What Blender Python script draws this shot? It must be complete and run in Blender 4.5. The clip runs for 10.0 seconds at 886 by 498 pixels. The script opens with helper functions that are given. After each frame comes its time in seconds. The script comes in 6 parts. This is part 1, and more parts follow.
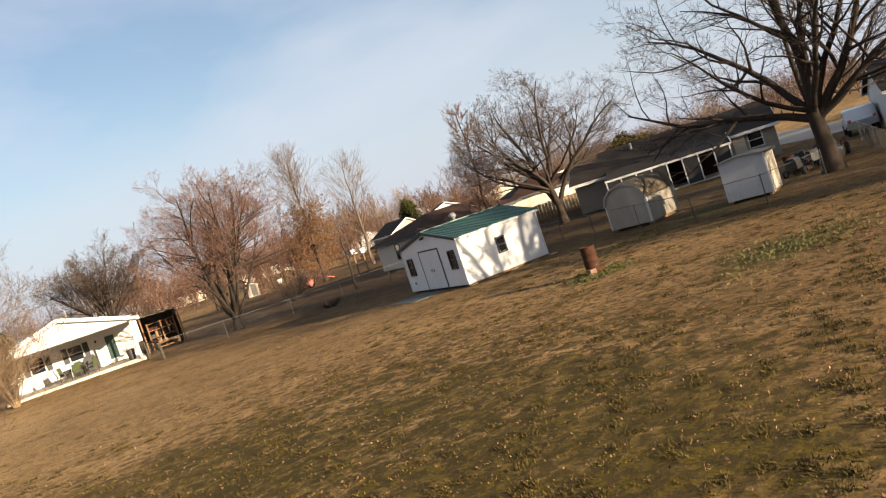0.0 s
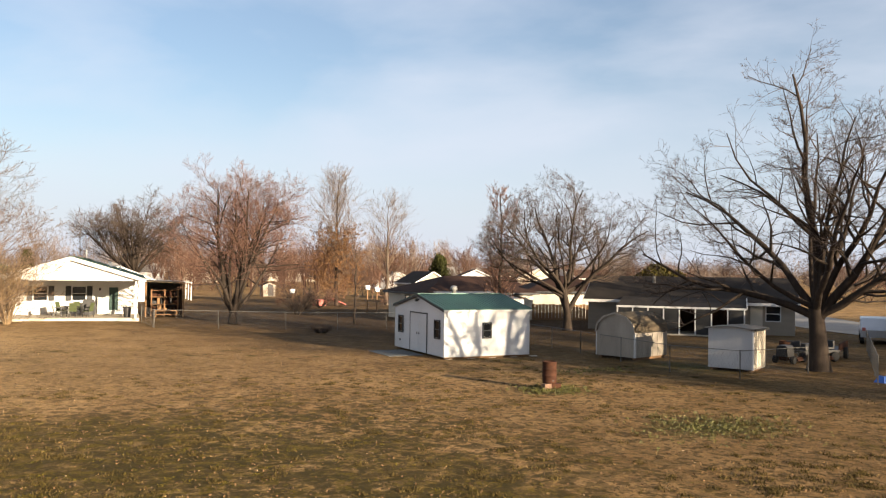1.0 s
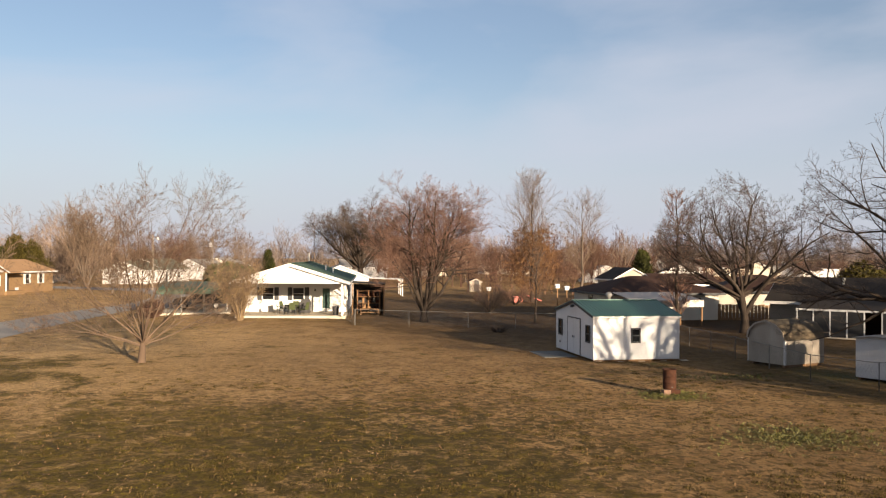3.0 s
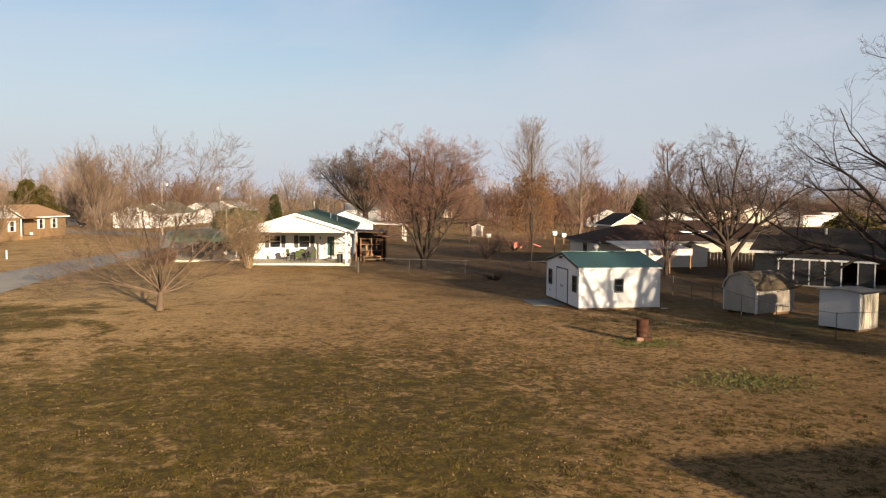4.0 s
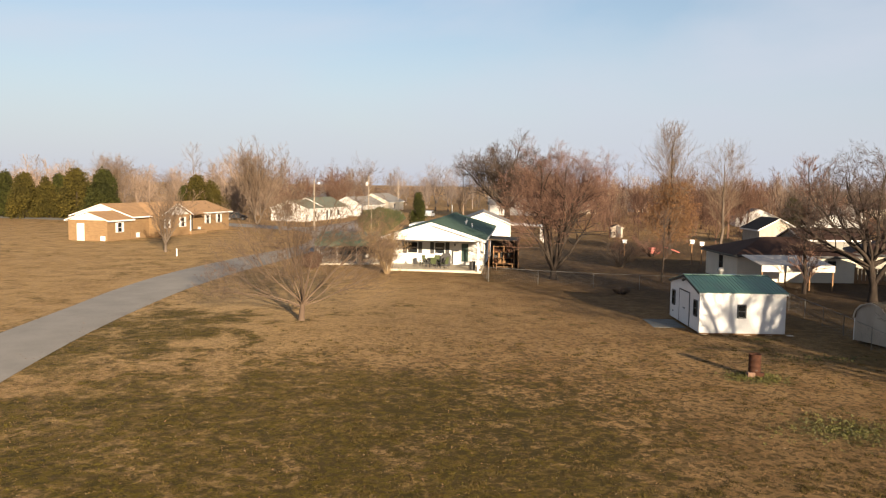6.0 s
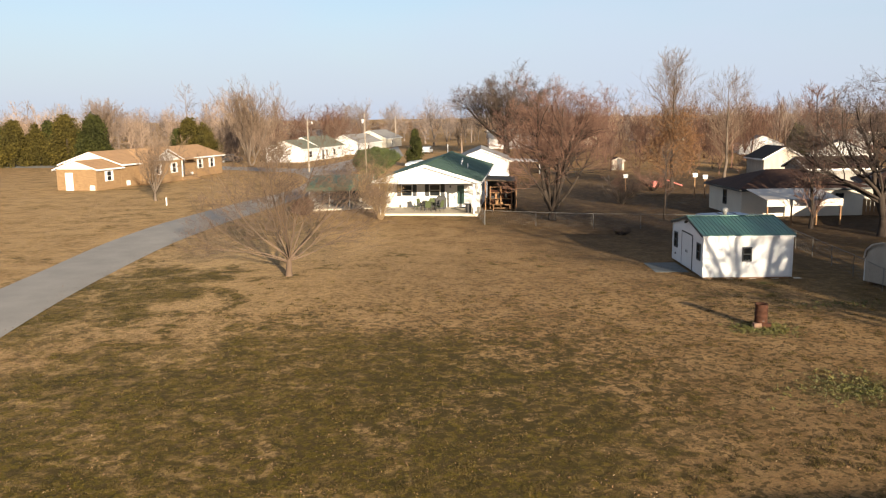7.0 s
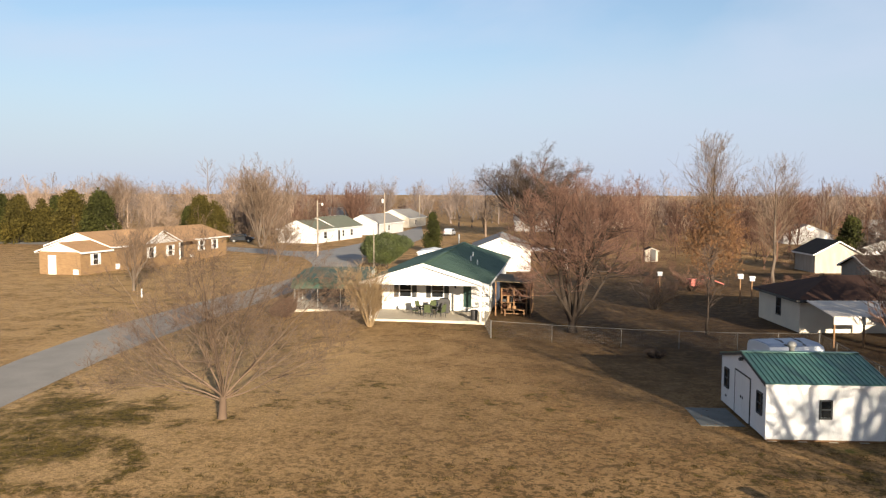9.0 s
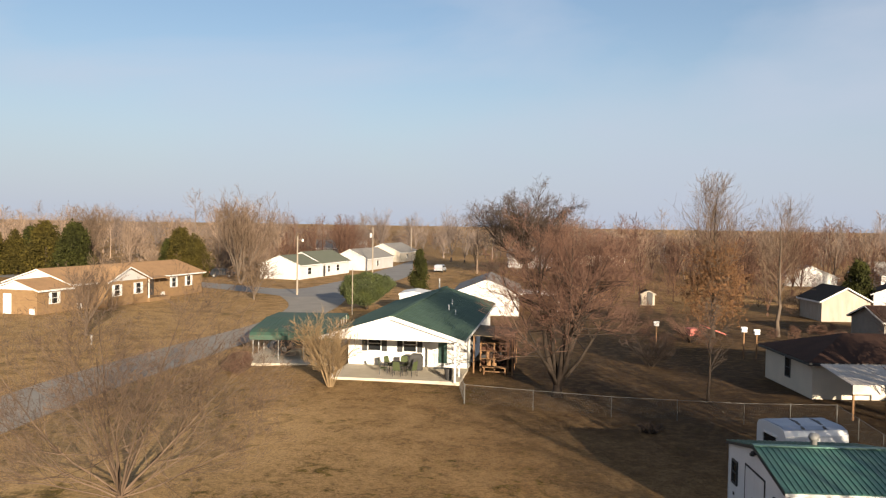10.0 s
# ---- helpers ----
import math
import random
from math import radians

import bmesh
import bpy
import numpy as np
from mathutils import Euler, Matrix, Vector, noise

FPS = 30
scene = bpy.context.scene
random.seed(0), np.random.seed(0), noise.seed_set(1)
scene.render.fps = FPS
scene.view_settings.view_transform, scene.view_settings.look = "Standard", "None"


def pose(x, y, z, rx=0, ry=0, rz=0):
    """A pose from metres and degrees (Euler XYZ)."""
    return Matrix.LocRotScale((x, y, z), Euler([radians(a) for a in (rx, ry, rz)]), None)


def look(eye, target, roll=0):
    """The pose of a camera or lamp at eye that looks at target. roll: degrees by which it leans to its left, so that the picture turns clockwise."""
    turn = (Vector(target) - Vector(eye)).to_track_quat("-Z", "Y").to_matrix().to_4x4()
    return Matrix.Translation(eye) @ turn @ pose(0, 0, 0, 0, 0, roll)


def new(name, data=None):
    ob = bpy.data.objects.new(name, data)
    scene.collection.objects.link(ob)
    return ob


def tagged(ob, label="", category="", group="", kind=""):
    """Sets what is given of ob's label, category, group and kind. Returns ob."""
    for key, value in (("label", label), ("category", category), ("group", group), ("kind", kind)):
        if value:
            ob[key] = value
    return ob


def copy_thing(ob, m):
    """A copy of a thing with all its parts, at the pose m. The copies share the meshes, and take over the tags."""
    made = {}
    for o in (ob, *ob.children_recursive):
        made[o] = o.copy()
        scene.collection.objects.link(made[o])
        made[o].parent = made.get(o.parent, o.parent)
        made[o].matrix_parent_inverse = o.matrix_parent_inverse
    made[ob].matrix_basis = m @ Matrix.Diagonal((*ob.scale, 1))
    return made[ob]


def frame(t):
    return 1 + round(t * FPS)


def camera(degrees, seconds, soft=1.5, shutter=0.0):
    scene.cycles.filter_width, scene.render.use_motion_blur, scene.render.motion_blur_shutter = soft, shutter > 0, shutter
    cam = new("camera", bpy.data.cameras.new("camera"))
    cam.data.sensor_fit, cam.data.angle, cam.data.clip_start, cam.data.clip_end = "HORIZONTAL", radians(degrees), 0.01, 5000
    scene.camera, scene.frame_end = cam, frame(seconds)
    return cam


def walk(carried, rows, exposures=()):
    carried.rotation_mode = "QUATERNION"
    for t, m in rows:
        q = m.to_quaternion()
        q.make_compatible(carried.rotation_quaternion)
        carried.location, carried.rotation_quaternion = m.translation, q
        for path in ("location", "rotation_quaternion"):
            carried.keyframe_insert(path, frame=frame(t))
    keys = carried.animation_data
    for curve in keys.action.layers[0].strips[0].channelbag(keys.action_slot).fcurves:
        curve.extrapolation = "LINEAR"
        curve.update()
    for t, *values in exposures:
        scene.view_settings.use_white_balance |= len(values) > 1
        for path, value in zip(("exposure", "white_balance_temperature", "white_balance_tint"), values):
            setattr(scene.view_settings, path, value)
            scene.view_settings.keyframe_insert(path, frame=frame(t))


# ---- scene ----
cam = camera(57.4, 10.0, soft=1.25)
PATH = [
    (0, (-17.956, -32.434, 3.946), (-17.019, -30.67, 3.844), -18.3),
    (0.5, (-17.431, -33.628, 4.043), (-16.467, -31.875, 4.046), -1.0),
    (1, (-16.915, -34.575, 4.267), (-16.042, -32.776, 4.319), 0.8),
    (1.5, (-16.125, -35.205, 4.471), (-15.562, -33.289, 4.574), -3.2),
    (2, (-15.263, -36.13, 4.711), (-14.899, -34.167, 4.815), -3.4),
    (3.3, (-14.949, -40.655, 5.48), (-14.59, -38.687, 5.472), 0.7),
    (3.5, (-14.945, -41.237, 5.553), (-14.59, -39.269, 5.519), -0.6),
    (4, (-14.883, -42.453, 6.146), (-14.547, -40.486, 6.02), 0.4),
    (4.5, (-14.614, -43.303, 6.717), (-14.305, -41.331, 6.599), 0.7),
    (5, (-14.465, -43.768, 7.2), (-14.208, -41.784, 7.19), 0.4),
    (5.5, (-14.112, -44.219, 7.712), (-14.073, -42.219, 7.726), -1.1),
    (6, (-13.745, -44.566, 8.145), (-13.769, -42.572, 7.984), 0.9),
    (6.2, (-13.598, -44.367, 8.231), (-13.604, -42.403, 7.868), 2.2),
    (7.3, (-12.974, -41.491, 8.985), (-13.007, -39.509, 8.721), -1.5),
    (7.5, (-12.836, -40.733, 9.046), (-12.85, -38.745, 8.83), -1.0),
    (8, (-12.437, -38.185, 9.342), (-12.452, -36.196, 9.128), -1.3),
    (8.5, (-11.804, -35.298, 9.637), (-11.88, -33.311, 9.428), -1.7),
    (9, (-11.13, -32.241, 9.894), (-11.238, -30.249, 9.753), 0.2),
    (9.5, (-10.509, -29.12, 10.296), (-10.594, -27.123, 10.212), -1.2),
    (10, (-9.766, -26.155, 10.803), (-9.87, -24.159, 10.738), 0.9),
]
EXPOSURES = [(0, 1.79, 6600, 13), (0.5, 1.93, 6550, 12), (1, 1.91, 6550, 13), (2, 1.66, 6600, 17), (3.5, 1.56, 6600, 15), (4, 1.56, 6600, 14), (4.5, 1.81, 6600, 13), (5, 1.66, 6400, 13), (5.5, 1.71, 6400, 14), (6, 1.63, 6600, 14), (7.5, 1.78, 6000, 11), (8.5, 1.61, 6020, 11.6), (9, 1.66, 6050, 12), (10, 1.46, 6250, 13)]
walk(cam, [(t, look(eye, target, roll)) for t, eye, target, roll in PATH], EXPOSURES)

# ---- light ----
SUN_AZ, SUN_EL = 158.0, 11.6          # degrees clockwise from +y, and above the horizon
world = bpy.data.worlds.new("world")
scene.world = world
world.use_nodes = True


def make_sky():
    t = world.node_tree
    t.nodes.clear()
    out = t.nodes.new("ShaderNodeOutputWorld")
    bg = t.nodes.new("ShaderNodeBackground")
    sky = t.nodes.new("ShaderNodeTexSky")
    sky.sky_type, sky.sun_disc = "NISHITA", False
    sky.sun_elevation, sky.sun_rotation = radians(SUN_EL), radians(SUN_AZ)
    sky.air_density, sky.dust_density, sky.ozone_density = 1.0, 0.7, 1.6
    # thin high cloud all over the sky, drawn out along one direction, and a pale haze towards the horizon
    co = t.nodes.new("ShaderNodeTexCoord")
    mp = t.nodes.new("ShaderNodeMapping")
    mp.inputs["Scale"].default_value = (1.0, 1.5, 3.2)
    mp.inputs["Rotation"].default_value = (radians(14), radians(-10), radians(25))
    nz = t.nodes.new("ShaderNodeTexNoise")
    nz.inputs["Scale"].default_value, nz.inputs["Detail"].default_value = 1.7, 7.0
    nz.inputs["Roughness"].default_value, nz.inputs["Distortion"].default_value = 0.5, 0.4
    rp = t.nodes.new("ShaderNodeMapRange")
    rp.inputs["From Min"].default_value, rp.inputs["From Max"].default_value = 0.40, 0.70
    rp.inputs["To Min"].default_value, rp.inputs["To Max"].default_value = 0.18, 0.78
    sep = t.nodes.new("ShaderNodeSeparateXYZ")
    hz = t.nodes.new("ShaderNodeMapRange")
    hz.interpolation_type = "SMOOTHSTEP"
    hz.inputs["From Min"].default_value, hz.inputs["From Max"].default_value = 0.26, -0.02
    hz.inputs["To Min"].default_value, hz.inputs["To Max"].default_value = 0.0, 0.88
    mx = t.nodes.new("ShaderNodeMix")
    hx = t.nodes.new("ShaderNodeMix")
    mx.data_type = hx.data_type = "RGBA"
    mx.inputs["B"].default_value = (6.4, 6.8, 7.5, 1)
    hx.inputs["B"].default_value = (5.2, 5.8, 6.85, 1)
    t.links.new(co.outputs["Generated"], mp.inputs["Vector"])
    t.links.new(co.outputs["Generated"], sep.inputs["Vector"])
    t.links.new(sep.outputs["Z"], hz.inputs["Value"])
    t.links.new(mp.outputs["Vector"], nz.inputs["Vector"])
    t.links.new(nz.outputs["Fac"], rp.inputs["Value"])
    t.links.new(rp.outputs["Result"], mx.inputs["Factor"])
    t.links.new(hz.outputs["Result"], hx.inputs["Factor"])
    t.links.new(mx.outputs["Result"], hx.inputs["A"])
    blue = t.nodes.new("ShaderNodeHueSaturation")
    blue.inputs["Hue"].default_value = 0.502
    blue.inputs["Saturation"].default_value, blue.inputs["Value"].default_value = 1.12, 1.35
    t.links.new(sky.outputs["Color"], blue.inputs["Color"])
    t.links.new(blue.outputs["Color"], mx.inputs["A"])
    t.links.new(hx.outputs["Result"], bg.inputs["Color"])
    bg.inputs["Strength"].default_value = 0.035
    t.links.new(bg.outputs["Background"], out.inputs["Surface"])


make_sky()
SUN_DIR = Vector((math.sin(radians(SUN_AZ)) * math.cos(radians(SUN_EL)), math.cos(radians(SUN_AZ)) * math.cos(radians(SUN_EL)), math.sin(radians(SUN_EL))))
sun = new("sun", bpy.data.lights.new("sun", "SUN"))
sun.data.energy, sun.data.angle, sun.data.color = 5.0, radians(0.5), (1.0, 0.83, 0.59)
sun.matrix_world = look(SUN_DIR * 100, (0, 0, 0))


# ---- materials ----
def material(name, base, second=None, scale=3.0, rough=0.8, metal=0.0, bump=0.0, bump_scale=40.0, spread=0.5, stretch=(1, 1, 1), fine=0.25, island=0.0):
    """Two-scale noise colour between base and second, with fine grain and bump."""
    m = bpy.data.materials.new(name)
    m.use_nodes = True
    t = m.node_tree
    b = t.nodes["Principled BSDF"]
    b.inputs["Roughness"].default_value, b.inputs["Metallic"].default_value = rough, metal
    if rough >= 0.8:
        b.inputs["Specular IOR Level"].default_value = 0.15
    second = second or tuple(c * 0.75 for c in base)
    co = t.nodes.new("ShaderNodeTexCoord")
    mp = t.nodes.new("ShaderNodeMapping")
    mp.inputs["Scale"].default_value = stretch
    t.links.new(co.outputs["Object"], mp.inputs["Vector"])
    n1 = t.nodes.new("ShaderNodeTexNoise")
    n1.inputs["Scale"].default_value, n1.inputs["Detail"].default_value = scale, 6.0
    n2 = t.nodes.new("ShaderNodeTexNoise")
    n2.inputs["Scale"].default_value, n2.inputs["Detail"].default_value = bump_scale, 4.0
    for n in (n1, n2):
        t.links.new(mp.outputs["Vector"], n.inputs["Vector"])
    r = t.nodes.new("ShaderNodeValToRGB")
    r.color_ramp.elements[0].position, r.color_ramp.elements[1].position = 0.5 - spread / 2, 0.5 + spread / 2
    r.color_ramp.elements[0].color, r.color_ramp.elements[1].color = (*second, 1), (*base, 1)
    t.links.new(n1.outputs["Fac"], r.inputs["Fac"])
    mul = t.nodes.new("ShaderNodeMix")
    mul.data_type, mul.blend_type = "RGBA", "OVERLAY"
    mul.inputs["Factor"].default_value = fine
    t.links.new(r.outputs["Color"], mul.inputs["A"])
    t.links.new(n2.outputs["Fac"], mul.inputs["B"])
    last = mul.outputs["Result"]
    if island:
        g = t.nodes.new("ShaderNodeNewGeometry")
        hs = t.nodes.new("ShaderNodeHueSaturation")
        mr = t.nodes.new("ShaderNodeMapRange")
        mr.inputs["To Min"].default_value, mr.inputs["To Max"].default_value = 1 - island, 1 + island
        t.links.new(g.outputs["Random Per Island"], mr.inputs["Value"])
        t.links.new(mr.outputs["Result"], hs.inputs["Value"])
        t.links.new(last, hs.inputs["Color"])
        last = hs.outputs["Color"]
    t.links.new(last, b.inputs["Base Color"])
    if bump:
        bp = t.nodes.new("ShaderNodeBump")
        bp.inputs["Strength"].default_value, bp.inputs["Distance"].default_value = bump, 0.02
        t.links.new(n2.outputs["Fac"], bp.inputs["Height"])
        t.links.new(bp.outputs["Normal"], b.inputs["Normal"])
    return m


WHITE = material("white_paint", (0.60, 0.59, 0.565), (0.53, 0.52, 0.50), 1.2, 0.55, bump=0.05)
SHED_WHITE = material("shed_siding_paint", (0.58, 0.58, 0.575), (0.50, 0.505, 0.505), 0.8, 0.5, stretch=(1, 1, 0.3), bump=0.05)
SIDING = material("cream_siding", (0.54, 0.48, 0.38), (0.46, 0.41, 0.33), 1.0, 0.6)
GREY_SIDING = material("grey_siding", (0.20, 0.185, 0.16), (0.15, 0.14, 0.12), 1.0, 0.7)
TAUPE = material("taupe_siding", (0.27, 0.225, 0.172), (0.21, 0.175, 0.135), 1.0, 0.7, stretch=(0.3, 0.3, 3), bump=0.05)
CREAM = material("cream_painted_boards", (0.50, 0.455, 0.37), (0.44, 0.40, 0.325), 0.7, 0.6, stretch=(0.3, 0.3, 3), bump=0.05)
PALE_GREY = material("pale_grey_siding", (0.44, 0.43, 0.42), (0.36, 0.352, 0.345), 0.8, 0.65)
WEATHERED = material("weathered_painted_wood", (0.37, 0.325, 0.265), (0.26, 0.225, 0.185), 2.0, 0.8, stretch=(1, 1, 0.25), bump=0.1)
GREEN_METAL = material("green_metal_roofing", (0.040, 0.125, 0.098), (0.055, 0.112, 0.088), 1.2, 0.42, 0.15)
GREEN_SHINGLE = material("green_shingle", (0.066, 0.108, 0.078), (0.046, 0.080, 0.058), 1.3, 0.85, bump=0.2, bump_scale=12, fine=0.5)
PALE_GREEN_SHINGLE = material("pale_green_shingle", (0.125, 0.132, 0.098), (0.098, 0.105, 0.078), 1.3, 0.9, fine=0.4)
BROWN_SHINGLE = material("brown_shingle", (0.037, 0.019, 0.013), (0.023, 0.012, 0.009), 1.0, 0.9, bump=0.2, bump_scale=12, fine=0.5)
DARK_SHINGLE = material("dark_shingle", (0.030, 0.025, 0.021), (0.018, 0.015, 0.013), 0.8, 0.9, bump=0.2, bump_scale=12, fine=0.5)
TAN_SHINGLE = material("tan_shingle", (0.33, 0.20, 0.10), (0.26, 0.155, 0.08), 0.8, 0.9, bump=0.2, bump_scale=12, fine=0.4)
GREY_SHINGLE = material("grey_shingle", (0.22, 0.21, 0.19), (0.17, 0.16, 0.15), 0.8, 0.9, fine=0.4)
MOSSY_SHINGLE = material("worn_brown_shingle", (0.14, 0.105, 0.068), (0.065, 0.055, 0.038), 2.4, 0.95, bump=0.2, fine=0.5)
BLACK_TRIM = material("black_trim", (0.02, 0.022, 0.024), (0.03, 0.03, 0.03), 2, 0.6)
DARK_GREEN = material("dark_green_paint", (0.012, 0.04, 0.03), (0.016, 0.05, 0.038), 2, 0.45)
CONCRETE = material("concrete", (0.47, 0.415, 0.325), (0.38, 0.335, 0.265), 1.2, 0.9, bump=0.1)
# concrete darkened to carry the shade on the doorstep pad
SHADED_SLAB = material("shaded_concrete_slab", (0.13, 0.135, 0.13), (0.09, 0.095, 0.09), 1.5, 0.85, bump=0.1)
ASPHALT = material("worn_asphalt", (0.26, 0.236, 0.203), (0.205, 0.186, 0.16), 0.5, 0.9, bump=0.15, bump_scale=60, fine=0.4)
PALE_ROAD = material("pale_road", (0.22, 0.21, 0.195), (0.18, 0.17, 0.16), 0.3, 0.9)
# far twigs, greyed so that their colour holds the distance haze
HAZED_TWIG = material("hazed_distant_twig", (0.155, 0.120, 0.100), (0.095, 0.076, 0.066), 0.05, 0.95, island=0.35)
DARK_GREEN_METAL = material("dark_green_metal", (0.022, 0.062, 0.04), (0.028, 0.056, 0.036), 1.0, 0.75, 0.0)
WOODS_RED = material("reddish_woods", (0.102, 0.056, 0.037), (0.062, 0.036, 0.027), 0.06, 0.95, island=0.4)
WOODS_TAN = material("tan_woods", (0.215, 0.155, 0.112), (0.14, 0.10, 0.074), 0.06, 0.95, island=0.4)
# near-black panels that stand for the shaded porch bays
SCREEN = material("black_shade_screen", (0.012, 0.012, 0.012), (0.018, 0.018, 0.018), 3.0, 0.7)
CLAY = material("sooty_clay_block", (0.22, 0.13, 0.09), (0.10, 0.07, 0.055), 6.0, 0.9, bump=0.2)
RUST = material("rusty_steel", (0.075, 0.031, 0.017), (0.032, 0.016, 0.011), 5.0, 0.85, 0.2, bump=0.4, bump_scale=25)
STEEL = material("galvanised_steel", (0.27, 0.265, 0.25), (0.2, 0.197, 0.19), 6.0, 0.6, 0.3)
FENCE_STEEL = material("weathered_fence_wire", (0.15, 0.14, 0.125), (0.10, 0.094, 0.085), 6.0, 0.7, 0.2)
BLUE_GREY = material("blue_grey_sheet", (0.23, 0.27, 0.34), (0.17, 0.20, 0.26), 1.5, 0.5)
BARK = material("grey_brown_bark", (0.050, 0.037, 0.028), (0.026, 0.020, 0.016), 6.0, 0.95, stretch=(1, 1, 0.3), bump=0.5, bump_scale=30)
PALE_BARK = material("pale_bark", (0.13, 0.10, 0.075), (0.08, 0.062, 0.048), 4.0, 0.95, stretch=(1, 1, 0.4), bump=0.3)
TWIG = material("grey_brown_twig", (0.092, 0.068, 0.054), (0.058, 0.043, 0.035), 1.0, 0.95, island=0.35)
RED_TWIG = material("reddish_twig", (0.17, 0.095, 0.066), (0.11, 0.065, 0.048), 1.0, 0.95, island=0.35)
TAN_TWIG = material("tan_twig", (0.155, 0.107, 0.073), (0.10, 0.072, 0.05), 1.0, 0.95, island=0.3)
RUST_LEAF = material("dry_rust_leaf", (0.17, 0.088, 0.040), (0.10, 0.054, 0.026), 0.8, 0.9, island=0.4)
GREEN_LEAF = material("evergreen_leaf", (0.058, 0.070, 0.012), (0.026, 0.034, 0.008), 0.8, 0.7, island=0.45)
CEDAR_LEAF = material("cedar_foliage", (0.038, 0.039, 0.007), (0.017, 0.019, 0.005), 0.3, 0.85, island=0.45)
OLIVE_LEAF = material("olive_cedar_foliage", (0.068, 0.051, 0.008), (0.030, 0.026, 0.006), 0.3, 0.85, island=0.45)
GOLD_TWIG = material("golden_tan_stem", (0.24, 0.165, 0.085), (0.15, 0.105, 0.06), 1.0, 0.9, island=0.3)
BROWN_TWIG = material("brown_twig", (0.135, 0.092, 0.062), (0.085, 0.058, 0.041), 1.0, 0.95, island=0.35)
WOOD = material("brown_timber", (0.24, 0.14, 0.07), (0.15, 0.085, 0.045), 3.0, 0.8, stretch=(1, 1, 0.2), bump=0.15)
POLE_WOOD = material("pole_timber", (0.30, 0.25, 0.20), (0.20, 0.17, 0.135), 2.0, 0.9, stretch=(1, 1, 0.1))
DARK = material("dark_clutter", (0.02, 0.02, 0.021), (0.03, 0.028, 0.026), 3.0, 0.6)
RUBBER = material("tyre_rubber", (0.018, 0.018, 0.018), (0.024, 0.024, 0.024), 8.0, 0.85)
CAR_DARK = material("dark_car_paint", (0.02, 0.022, 0.026), (0.024, 0.026, 0.03), 2.0, 0.25, 0.2)
CAR_SILVER = material("silver_car_paint", (0.45, 0.47, 0.50), (0.42, 0.44, 0.47), 2.0, 0.3, 0.4)
GREEN_CLOTH = material("green_mesh_fabric", (0.062, 0.075, 0.032), (0.042, 0.052, 0.024), 6.0, 0.8)
BLUE = material("blue_tarpaulin", (0.02, 0.12, 0.45), (0.02, 0.09, 0.34), 4.0, 0.5)
RED = material("faded_red_plastic", (0.45, 0.12, 0.09), (0.36, 0.09, 0.07), 2.0, 0.6)
BRICK = material("brick_course", (0.225, 0.143, 0.072), (0.155, 0.097, 0.050), 1.5, 0.9, stretch=(1, 1, 4), bump=0.15, fine=0.4, bump_scale=14)
CORRUGATED = material("weathered_corrugated_metal", (0.46, 0.42, 0.37), (0.33, 0.29, 0.25), 1.5, 0.6, 0.2, stretch=(0.4, 4, 1))


def glass_material():
    m = bpy.data.materials.new("window_glass")
    m.use_nodes = True
    b = m.node_tree.nodes["Principled BSDF"]
    b.inputs["Base Color"].default_value = (0.012, 0.014, 0.016, 1)
    b.inputs["Roughness"].default_value, b.inputs["IOR"].default_value = 0.06, 1.5
    return m


GLASS = glass_material()


